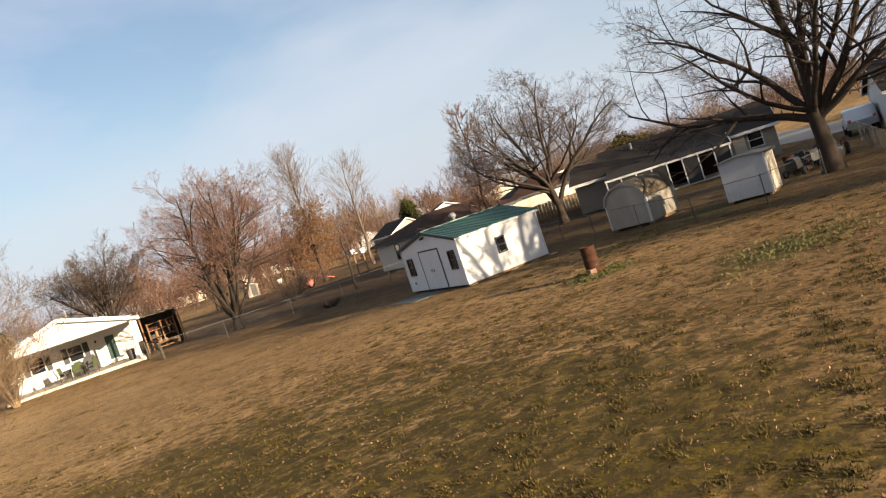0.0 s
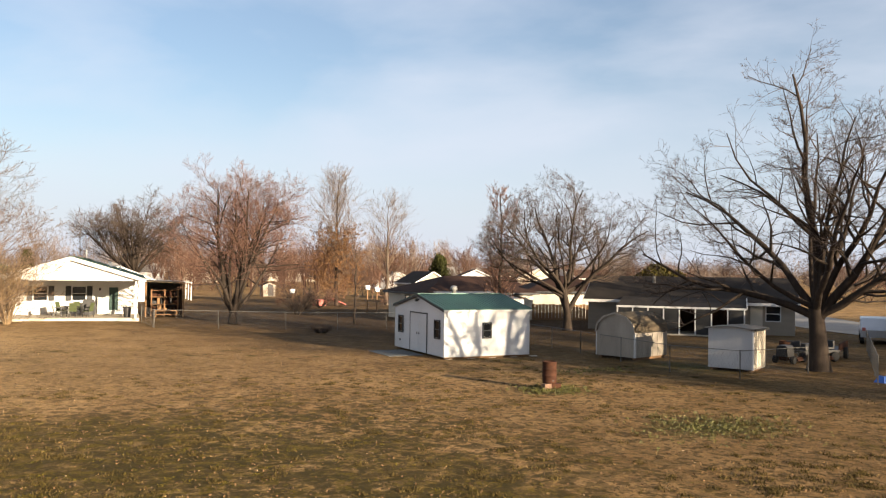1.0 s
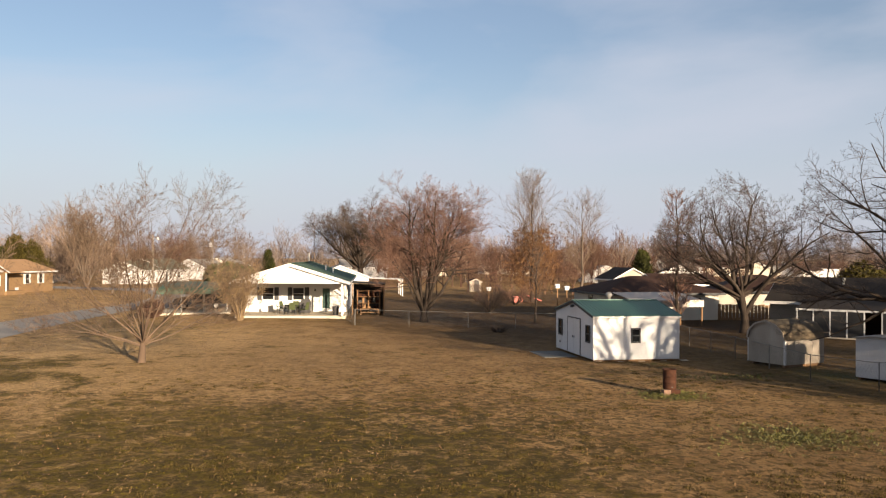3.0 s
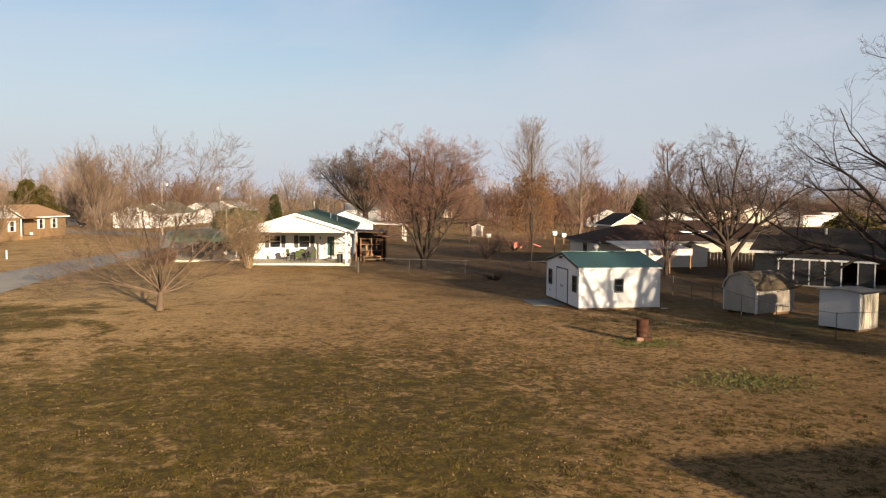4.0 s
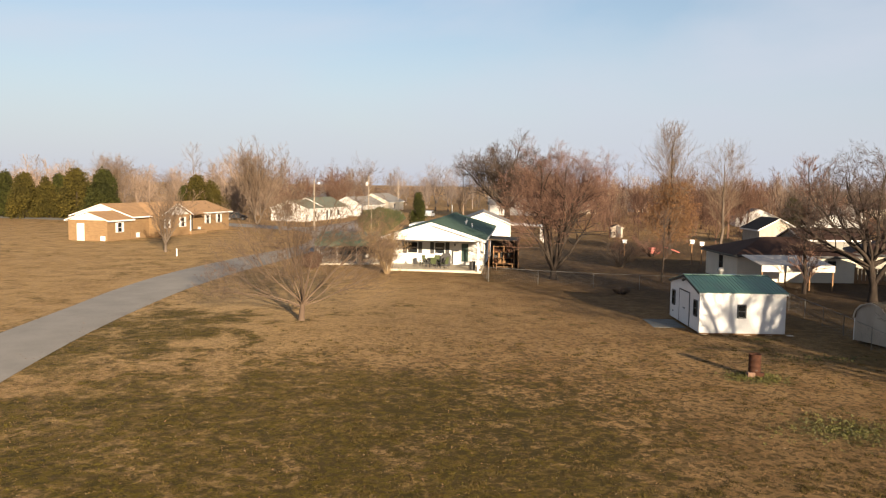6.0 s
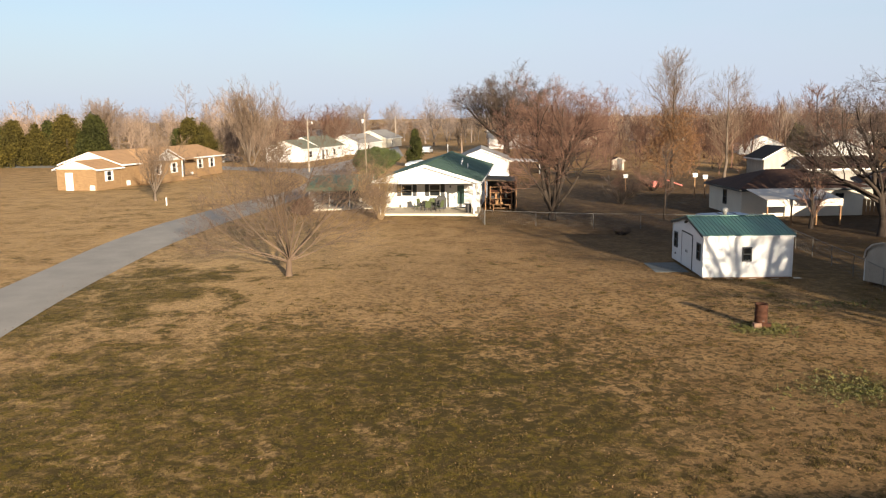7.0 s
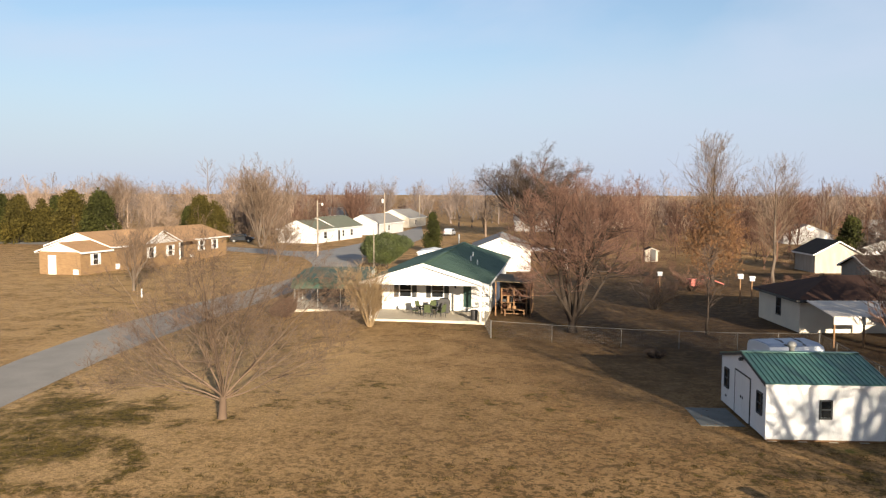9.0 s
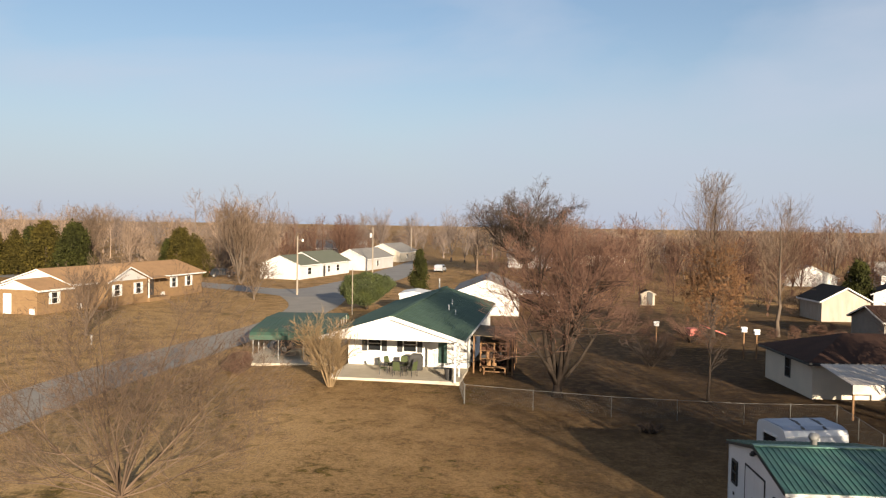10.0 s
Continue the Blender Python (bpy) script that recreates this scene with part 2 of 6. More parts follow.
def lawn_material():
    """Dormant tan turf with worn, greener and darker patches at several sizes, some of them painted shade, and two
    weedy green spots.
    """
    m = bpy.data.materials.new("dormant_lawn")
    m.use_nodes = True
    t = m.node_tree
    b = t.nodes["Principled BSDF"]
    b.inputs["Roughness"].default_value = 0.95
    b.inputs["Specular IOR Level"].default_value = 0.15
    co = t.nodes.new("ShaderNodeNewGeometry")

    def noise_ramp(scale, detail, lo, hi, rough=0.55, distortion=0.0):
        n = t.nodes.new("ShaderNodeTexNoise")
        n.inputs["Scale"].default_value, n.inputs["Detail"].default_value = scale, detail
        n.inputs["Roughness"].default_value, n.inputs["Distortion"].default_value = rough, distortion
        t.links.new(co.outputs["Position"], n.inputs["Vector"])
        r = t.nodes.new("ShaderNodeMapRange")
        r.inputs["From Min"].default_value, r.inputs["From Max"].default_value = lo, hi
        t.links.new(n.outputs["Fac"], r.inputs["Value"])
        return r.outputs["Result"], n

    def mix(fac, a, bb, blend="MIX"):
        n = t.nodes.new("ShaderNodeMix")
        n.data_type, n.blend_type = "RGBA", blend
        for key, v in (("Factor", fac), ("A", a), ("B", bb)):
            if isinstance(v, (int, float)):
                n.inputs[key].default_value = v
            elif isinstance(v, tuple):
                n.inputs[key].default_value = (*v, 1)
            else:
                t.links.new(v, n.inputs[key])
        return n.outputs["Result"]

    def maths(op, a, bb):
        n = t.nodes.new("ShaderNodeMath")
        n.operation = op
        for i, v in enumerate((a, bb)):
            if isinstance(v, (int, float)):
                n.inputs[i].default_value = v
            else:
                t.links.new(v, n.inputs[i])
        return n.outputs[0]

    def spot(x, y, inner, outer, squash=1.0):
        mp = t.nodes.new("ShaderNodeVectorMath")
        mp.operation = "SUBTRACT"
        mp.inputs[1].default_value = (x, y, 0)
        t.links.new(co.outputs["Position"], mp.inputs[0])
        sc = t.nodes.new("ShaderNodeVectorMath")
        sc.operation = "MULTIPLY"
        sc.inputs[1].default_value = (1, squash, 0)
        t.links.new(mp.outputs[0], sc.inputs[0])
        ln = t.nodes.new("ShaderNodeVectorMath")
        ln.operation = "LENGTH"
        t.links.new(sc.outputs[0], ln.inputs[0])
        r = t.nodes.new("ShaderNodeMapRange")
        r.inputs["From Min"].default_value, r.inputs["From Max"].default_value = outer, inner
        t.links.new(ln.outputs["Value"], r.inputs["Value"])
        return r.outputs["Result"]

    big, _ = noise_ramp(0.10, 3.0, 0.42, 0.60)
    mid, _ = noise_ramp(0.45, 6.0, 0.40, 0.62, 0.66, 0.6)
    clump, _ = noise_ramp(1.6, 7.0, 0.45, 0.59, 0.72, 0.5)
    small, _ = noise_ramp(2.6, 8.0, 0.495, 0.55, 0.82, 0.5)
    speck, _ = noise_ramp(7.5, 5.0, 0.52, 0.57, 0.75, 0.3)
    fine, nf = noise_ramp(14.0, 6.0, 0.42, 0.60, 0.82)
    # thin straw over bare earth, drier and paler in places
    c = mix(mid, (0.38, 0.215, 0.082), (0.60, 0.370, 0.165))
    c = mix(maths("MULTIPLY", clump, 0.5), c, (0.48, 0.312, 0.143))
    c = mix(maths("MULTIPLY", spot(-64.0, 30.0, 26.0, 60.0, 0.7), maths("ADD", maths("MULTIPLY", mid, 0.5), 0.4)), c, (0.62, 0.40, 0.175))
    c = mix(maths("MULTIPLY", spot(-24.0, 4.0, 4.0, 16.0, 0.75), 0.7), c, (0.68, 0.455, 0.215))
    # shade at the front right, painted in as a soft dark patch
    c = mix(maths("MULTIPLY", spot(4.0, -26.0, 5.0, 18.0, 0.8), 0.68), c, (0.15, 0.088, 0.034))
    # browner turf in the middle of the lawn
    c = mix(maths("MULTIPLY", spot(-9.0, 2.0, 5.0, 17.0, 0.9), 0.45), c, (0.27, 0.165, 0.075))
    # dead olive-brown clumps, thicker in some patches than in others
    thick = maths("ADD", maths("MULTIPLY", maths("SUBTRACT", 1.0, mid), 0.45), 0.10)
    c = mix(maths("MULTIPLY", small, thick), c, (0.085, 0.050, 0.014))
    c = mix(maths("MULTIPLY", speck, 0.35), c, (0.07, 0.042, 0.013))
    # mowed turf that is still half green, in front of where the flight begins
    half_green = maths("MAXIMUM", spot(-19.5, -20.5, 8.0, 16.5, 1.22), maths("MULTIPLY", spot(-31.0, -4.0, 2.5, 8.5, 0.6), 0.8))
    edge = t.nodes.new("ShaderNodeMapRange")
    edge.interpolation_type = "SMOOTHSTEP"
    edge.inputs["From Min"].default_value, edge.inputs["From Max"].default_value = 0.12, 0.50
    t.links.new(maths("ADD", half_green, maths("ADD", maths("MULTIPLY", maths("ADD", big, maths("MULTIPLY", mid, -1.2)), 0.30), maths("MULTIPLY", maths("SUBTRACT", clump, 0.5), 0.45))), edge.inputs["Value"])
    gfac = maths("MULTIPLY", edge.outputs["Result"], maths("ADD", maths("MULTIPLY", maths("MULTIPLY", clump, mid), -0.95), 1.0))
    olive = mix(small, (0.150, 0.106, 0.011), (0.050, 0.039, 0.004))
    olive = mix(maths("MULTIPLY", speck, 0.6), olive, (0.040, 0.032, 0.004))
    fleck, _ = noise_ramp(8.0, 4.0, 0.58, 0.64, 0.7, 0.2)
    olive = mix(maths("MULTIPLY", fleck, 0.7), olive, (0.30, 0.19, 0.075))
    c = mix(gfac, c, olive)
    # open tufty turf on the near lawn: dark clumps showing between the straw
    tuft, _ = noise_ramp(4.0, 3.0, 0.52, 0.57, 0.6, 0.5)
    near_lawn = spot(-6.0, -20.0, 12.0, 30.0, 0.95)
    c = mix(maths("MULTIPLY", maths("MULTIPLY", tuft, near_lawn), 0.85), c, (0.075, 0.050, 0.014))
    # dark bunches between pale straw at the edge of the half-green turf
    bunch, _ = noise_ramp(2.1, 4.0, 0.49, 0.54, 0.65, 0.7)
    c = mix(maths("MULTIPLY", maths("MULTIPLY", bunch, spot(-10.5, -16.5, 4.0, 9.0, 0.9)), 0.8), c, (0.046, 0.036, 0.006))
    # brown litter behind the shed, with the yard's shade painted into its colour
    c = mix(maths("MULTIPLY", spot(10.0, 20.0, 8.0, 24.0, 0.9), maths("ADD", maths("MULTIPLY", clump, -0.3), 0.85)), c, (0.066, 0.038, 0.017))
    # darker olive-brown strip along the fence
    c = mix(maths("MULTIPLY", spot(7.0, -6.0, 0.8, 3.2, 0.22), maths("ADD", maths("MULTIPLY", clump, -0.4), 0.75)), c, (0.085, 0.060, 0.016))
    # greener neighbouring turf, leaf litter under far trees, both darkened by painted shade
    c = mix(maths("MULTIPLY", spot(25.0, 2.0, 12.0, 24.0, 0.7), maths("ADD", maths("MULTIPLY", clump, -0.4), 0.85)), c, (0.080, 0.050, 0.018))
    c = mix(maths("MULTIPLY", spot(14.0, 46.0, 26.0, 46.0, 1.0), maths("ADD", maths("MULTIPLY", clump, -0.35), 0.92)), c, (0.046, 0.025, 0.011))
    for x, y, inner, outer, squash in GREEN_SPOTS:
        s = maths("MULTIPLY", spot(x, y, inner, outer, squash), maths("ADD", maths("MULTIPLY", small, 0.5), 0.6))
        c = mix(s, c, (0.052, 0.062, 0.008))
    c = mix(maths("MULTIPLY", fine, 0.4), c, (0.085, 0.05, 0.018))
    # overall tone: slightly more saturated and darker over the whole lawn
    worn = t.nodes.new("ShaderNodeHueSaturation")
    worn.inputs["Saturation"].default_value, worn.inputs["Value"].default_value = 1.02, 0.72
    t.links.new(c, worn.inputs["Color"])
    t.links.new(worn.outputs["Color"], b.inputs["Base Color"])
    bp = t.nodes.new("ShaderNodeBump")
    bp.inputs["Strength"].default_value, bp.inputs["Distance"].default_value = 0.6, 0.05
    hh = mix(0.5, small, fine)
    t.links.new(hh, bp.inputs["Height"])
    t.links.new(bp.outputs["Normal"], b.inputs["Normal"])
    return m


GREEN_SPOTS = ((-0.6, -10.1, 0.3, 1.6, 1.2), (-0.2, -17.6, 0.4, 2.5, 1.5), (3.0, -1.0, 0.2, 1.4, 2.0), (9.5, -6.0, 0.5, 2.5, 0.7))
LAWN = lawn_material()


# ---- building tools ----
def ground_z(x, y):
    """The lie of the land: almost level, a little higher by the house and the small tree."""
    return 0.55 * math.exp(-((x + 17) ** 2 + (y - 31) ** 2) / 260) + 0.25 * math.exp(-((x + 24) ** 2 + (y + 2) ** 2) / 200)


class Build:
    """Vertices and faces of one mesh."""

    def __init__(self):
        self.v, self.f = [], []

    def add(self, verts, faces):
        n = len(self.v)
        self.v.extend(tuple(p) for p in verts)
        self.f.extend(tuple(i + n for i in f) for f in faces)
        return self

    def box(self, x0, y0, z0, x1, y1, z1, m=None):
        vs = [Vector((x, y, z)) for z in (z0, z1) for x, y in ((x0, y0), (x1, y0), (x1, y1), (x0, y1))]
        if m:
            vs = [m @ v for v in vs]
        return self.add(vs, ((3, 2, 1, 0), (4, 5, 6, 7), (0, 1, 5, 4), (1, 2, 6, 5), (2, 3, 7, 6), (3, 0, 4, 7)))

    def beam(self, a, b, w, h=None):
        """A square bar from a to b."""
        a, b = Vector(a), Vector(b)
        h = h or w
        d = (b - a).normalized()
        side = d.cross(Vector((0, 0, 1)))
        side = side.normalized() if side.length > 1e-3 else Vector((1, 0, 0))
        up = side.cross(d)
        vs = [p + side * sx * w / 2 + up * sz * h / 2 for p in (a, b) for sx, sz in ((-1, -1), (1, -1), (1, 1), (-1, 1))]
        return self.add(vs, ((3, 2, 1, 0), (4, 5, 6, 7), (0, 1, 5, 4), (1, 2, 6, 5), (2, 3, 7, 6), (3, 0, 4, 7)))

    def tube(self, points, radii, sides=8, cap=True):
        pts = [Vector(p) for p in points]
        n = len(pts)
        rings = []
        for i, p in enumerate(pts):
            d = (pts[min(i + 1, n - 1)] - pts[max(i - 1, 0)]).normalized()
            s = d.cross(Vector((0.31, 0.22, 0.93)))
            s = s.normalized() if s.length > 1e-3 else Vector((1, 0, 0))
            u = s.cross(d)
            rings.append([p + (s * math.cos(2 * math.pi * k / sides) + u * math.sin(2 * math.pi * k / sides)) * radii[i] for k in range(sides)])
        vs = [p for r in rings for p in r]
        fs = [(i * sides + k, i * sides + (k + 1) % sides, (i + 1) * sides + (k + 1) % sides, (i + 1) * sides + k) for i in range(n - 1) for k in range(sides)]
        if cap:
            fs += [tuple(range(sides))[::-1], tuple(range((n - 1) * sides, n * sides))]
        return self.add(vs, fs)

    def lathe(self, profile, sides=20, centre=(0, 0)):
        """Turns (radius, z) pairs about a vertical axis."""
        vs = [(centre[0] + r * math.cos(2 * math.pi * k / sides), centre[1] + r * math.sin(2 * math.pi * k / sides), z) for r, z in profile for k in range(sides)]
        fs = [(i * sides + k, i * sides + (k + 1) % sides, (i + 1) * sides + (k + 1) % sides, (i + 1) * sides + k) for i in range(len(profile) - 1) for k in range(sides)]
        return self.add(vs, fs)

    def extrude(self, outline, a, b):
        """Sweeps a closed outline of (y, z) pairs along x from a to b."""
        n = len(outline)
        vs = [(a, y, z) for y, z in outline] + [(b, y, z) for y, z in outline]
        fs = [(i, i + n, (i + 1) % n + n, (i + 1) % n) for i in range(n)] + [tuple(range(n)), tuple(range(2 * n - 1, n - 1, -1))]
        return self.add(vs, fs)

    def slab(self, quad, thick):
        """A sheet of four corners, thickened downwards."""
        q = [Vector(p) for p in quad]
        nn = (q[1] - q[0]).cross(q[3] - q[0]).normalized()
        if nn.z < 0:
            nn = -nn
        lo = [p - nn * thick for p in q]
        return self.add(q + lo, ((0, 1, 2, 3), (7, 6, 5, 4), (0, 4, 5, 1), (1, 5, 6, 2), (2, 6, 7, 3), (3, 7, 4, 0)))

    def mesh(self, name, smooth=False):
        me = bpy.data.meshes.new(name)
        me.from_pydata(self.v, [], self.f)
        bm = bmesh.new()
        bm.from_mesh(me)
        bmesh.ops.recalc_face_normals(bm, faces=bm.faces)
        bm.to_mesh(me)
        bm.free()
        if smooth:
            me.polygons.foreach_set("use_smooth", [True] * len(me.polygons))
        return me


def part(name, build, mat, parent, label="", smooth=False):
    me = build if isinstance(build, bpy.types.Mesh) else build.mesh(name, smooth)
    if not me.materials:
        me.materials.append(mat)
    ob = new(name, me)
    ob.parent = parent
    return tagged(ob, label)


def thing(name, label, category, x, y, turn=0.0, z=None, group="", kind=""):
    ob = new(name)
    ob.matrix_basis = pose(x, y, ground_z(x, y) if z is None else z, 0, 0, turn)
    return tagged(ob, label, category, group, kind)


def single(name, build, mat, label, category, m=None, group="", kind="", smooth=False):
    me = build.mesh(name, smooth)
    me.materials.append(mat)
    ob = new(name, me)
    if m is not None:
        ob.matrix_basis = m
    return tagged(ob, label, category, group, kind)


def B():
    return Build()


# ---- ground, road ----
def build_ground():
    def axis(c):
        near = list(np.arange(-70, 70.1, 2.0))
        far = [75, 85, 100, 130, 180, 260, 400, 700, 1200, 2400]
        return [c - v for v in reversed(far)] + [c + v for v in near] + [c + v for v in far]
    xs, ys = axis(-8.0), axis(10.0)
    b = B()
    n = len(xs)
    vs = [(x, y, ground_z(x, y)) for y in ys for x in xs]
    fs = [(j * n + i, j * n + i + 1, (j + 1) * n + i + 1, (j + 1) * n + i) for j in range(len(ys) - 1) for i in range(n - 1)]
    b.add(vs, fs)
    me = b.mesh("ground", True)
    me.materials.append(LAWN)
    tagged(new("ground", me), "dry tan winter lawn with patches of green", "ground", kind="structure")


build_ground()


def strip(name, left, right, mat, label, category, lift=0.03, steps=8):
    """A paved strip between two edge lines, draped over the ground."""
    def smooth_line(pts):
        p = [Vector((*q, 0)) for q in pts]
        out = []
        for i in range(len(p) - 1):
            a, b_, c, d = p[max(i - 1, 0)], p[i], p[i + 1], p[min(i + 2, len(p) - 1)]
            for k in range(steps):
                u = k / steps
                out.append(0.5 * (2 * b_ + (c - a) * u + (2 * a - 5 * b_ + 4 * c - d) * u * u + (3 * b_ - a - 3 * c + d) * u ** 3))
        return out + [p[-1]]
    l, r = smooth_line(left), smooth_line(right)
    cols = 4
    vs, fs = [], []
    for a, c in zip(l, r):
        for k in range(cols + 1):
            q = a.lerp(c, k / cols)
            vs.append((q.x, q.y, ground_z(q.x, q.y) + lift + 0.03 * math.sin(math.pi * k / cols)))
    w = cols + 1
    for i in range(len(l) - 1):
        for k in range(cols):
            fs.append((i * w + k, i * w + k + 1, (i + 1) * w + k + 1, (i + 1) * w + k))
    return single(name, B().add(vs, fs), mat, label, category, kind="structure", smooth=True)


strip("road", [(-20, -130), (-28, -70), (-33, -40), (-35.2, -22), (-36.6, -8), (-37.5, 4), (-38.3, 14), (-38.1, 24), (-36.9, 33), (-35.6, 42), (-33.9, 52), (-33.2, 62), (-34.5, 75), (-39, 88)],
      [(-14, -130), (-22, -70), (-27.5, -40), (-30.2, -22), (-32.0, -8), (-32.9, 4), (-33.2, 14), (-32.4, 24), (-31.0, 33), (-30.2, 42), (-29.3, 52), (-28.4, 62), (-28.2, 75), (-29, 86)], ASPHALT, "worn grey asphalt lane across the lawn", "road")
strip("road", [(-170, 134), (-110, 122), (-66, 112), (-50, 104.5), (-40, 99), (-36.5, 112), (-33.5, 140), (-30, 200)],
      [(-170, 127), (-110, 115), (-66, 104), (-53, 98), (-43, 91), (-31, 84), (-27, 110), (-24.5, 140), (-21, 200)], PALE_ROAD, "pale grey cross street among the houses", "road", 0.045)

strip("road", [(52, -70), (42, -20), (35, 3), (46, 24), (66, 50)], [(59, -70), (49, -20), (43, 2), (52, 19), (71, 45)], PALE_ROAD, "pale street beyond the neighbouring yards", "road", 0.04)


# ---- houses and sheds ----
def window_part(parent, m, w, h, frame_mat=WHITE, shutters=None, split=True, depth=0.06, name="window"):
    """A framed window in a wall; m maps x along the wall, y outwards, z up, from the window's middle."""
    f = B()
    t = 0.06
    f.box(-w / 2 - t, -0.02, -h / 2 - t, w / 2 + t, depth, -h / 2, m).box(-w / 2 - t, -0.02, h / 2, w / 2 + t, depth, h / 2 + t, m)
    f.box(-w / 2 - t, -0.02, -h / 2, -w / 2, depth, h / 2, m).box(w / 2, -0.02, -h / 2, w / 2 + t, depth, h / 2, m)
    if split:
        f.box(-w / 2, -0.02, -0.025, w / 2, depth * 0.8, 0.025, m)
    win = part(name, f, frame_mat, parent)
    for k in ((-1, 1) if split else (0,)):
        lo, hi = (-h / 2, 0) if k == -1 else (0, h / 2) if k == 1 else (-h / 2, h / 2)
        part("pane", B().box(-w / 2, 0.004, lo + 0.01, w / 2, 0.02, hi - 0.01, m), GLASS, win, "dark reflecting glass")
    if shutters:
        for s in (-1, 1):
            sh = B()
            x0, x1 = sorted((s * (w / 2 + 0.09), s * (w / 2 + 0.09 + w * 0.42)))
            sh.box(x0, 0.0, -h / 2 - 0.05, x1, 0.045, h / 2 + 0.05, m)
            for i in range(9):
                z = -h / 2 + (i + 0.5) * h / 9
                sh.box(x0 + 0.04, 0.045, z - 0.03, x1 - 0.04, 0.058, z + 0.015, m)
            part("shutter", sh, shutters, parent)
    return win


def gable_house(name, label, x, y, turn, length, width, wall_h, rise, wall_mat, roof_mat, trim=WHITE, over=0.35, gable_over=0.3, gable_mat=None, group="", z=None, siding=0.0):
    """A gabled house: ridge along local x; local y 0..width is the depth; the long front faces -y."""
    h = thing(name, label, "house", x, y, turn, group=group, z=z)
    w = B().box(0, 0, -0.4, length, width, wall_h)
    part("wall", w, wall_mat, h)
    s = rise / (width / 2)
    for gx in (0.0, length):
        x0, x1 = (gx, gx + 0.12) if gx == 0 else (gx - 0.12, gx)
        part("gable", B().extrude([(0, wall_h + 0.002), (width, wall_h + 0.002), (width / 2, wall_h + rise)], x0, x1), gable_mat or wall_mat, h)
    if siding:
        for gx, sg in ((0.0, -1), (length, 1)):
            b = B()
            zz = 0.2
            while zz < wall_h + rise - 0.15:
                half = width / 2 if zz < wall_h else (wall_h + rise - zz) / s
                b.box(min(gx, gx + sg * 0.012), width / 2 - half, zz, max(gx, gx + sg * 0.012), width / 2 + half, zz + siding * 0.25)
                zz += siding
            part("siding", b, wall_mat, h)
    roof_z = wall_h + 0.06
    for sy in (-1, 1):
        e = width / 2 + over
        q = [(-gable_over, width / 2 + sy * e, roof_z - over * s), (length + gable_over, width / 2 + sy * e, roof_z - over * s),
             (length + gable_over, width / 2, roof_z + rise), (-gable_over, width / 2, roof_z + rise)]
        part("roof", B().slab([Vector(p) + Vector((0, 0, 0.10)) for p in q], 0.09), roof_mat, h)
        fa = B().box(-gable_over, width / 2 + sy * e - 0.02, roof_z - over * s - 0.12, length + gable_over, width / 2 + sy * e + 0.02, roof_z - over * s + 0.08)
        part("fascia", fa, trim, h)
        for gx in (-gable_over - 0.02, length + gable_over + 0.02):
            part("bargeboard", B().beam((gx, width / 2 + sy * e, roof_z - over * s), (gx, width / 2, roof_z + rise), 0.04, 0.13), trim, h)
    return h


def house_window(h, side, along, z, w, hh, length, width, **k):
    """Sets a window into the wall of a gable_house: side front, back, left or right."""
    if side == "front":
        m = pose(along, 0, z, 0, 0, 180)
    elif side == "back":
        m = pose(along, width, z, 0, 0, 0)
    elif side == "left":
        m = pose(0, along, z, 0, 0, 90)
    else:
        m = pose(length, along, z, 0, 0, -90)
    return window_part(h, m, w, hh, **k)


# white shed with a green metal roof
SHED_L, SHED_W, SHED_H, SHED_R = 4.68, 6.0, 2.30, 0.62


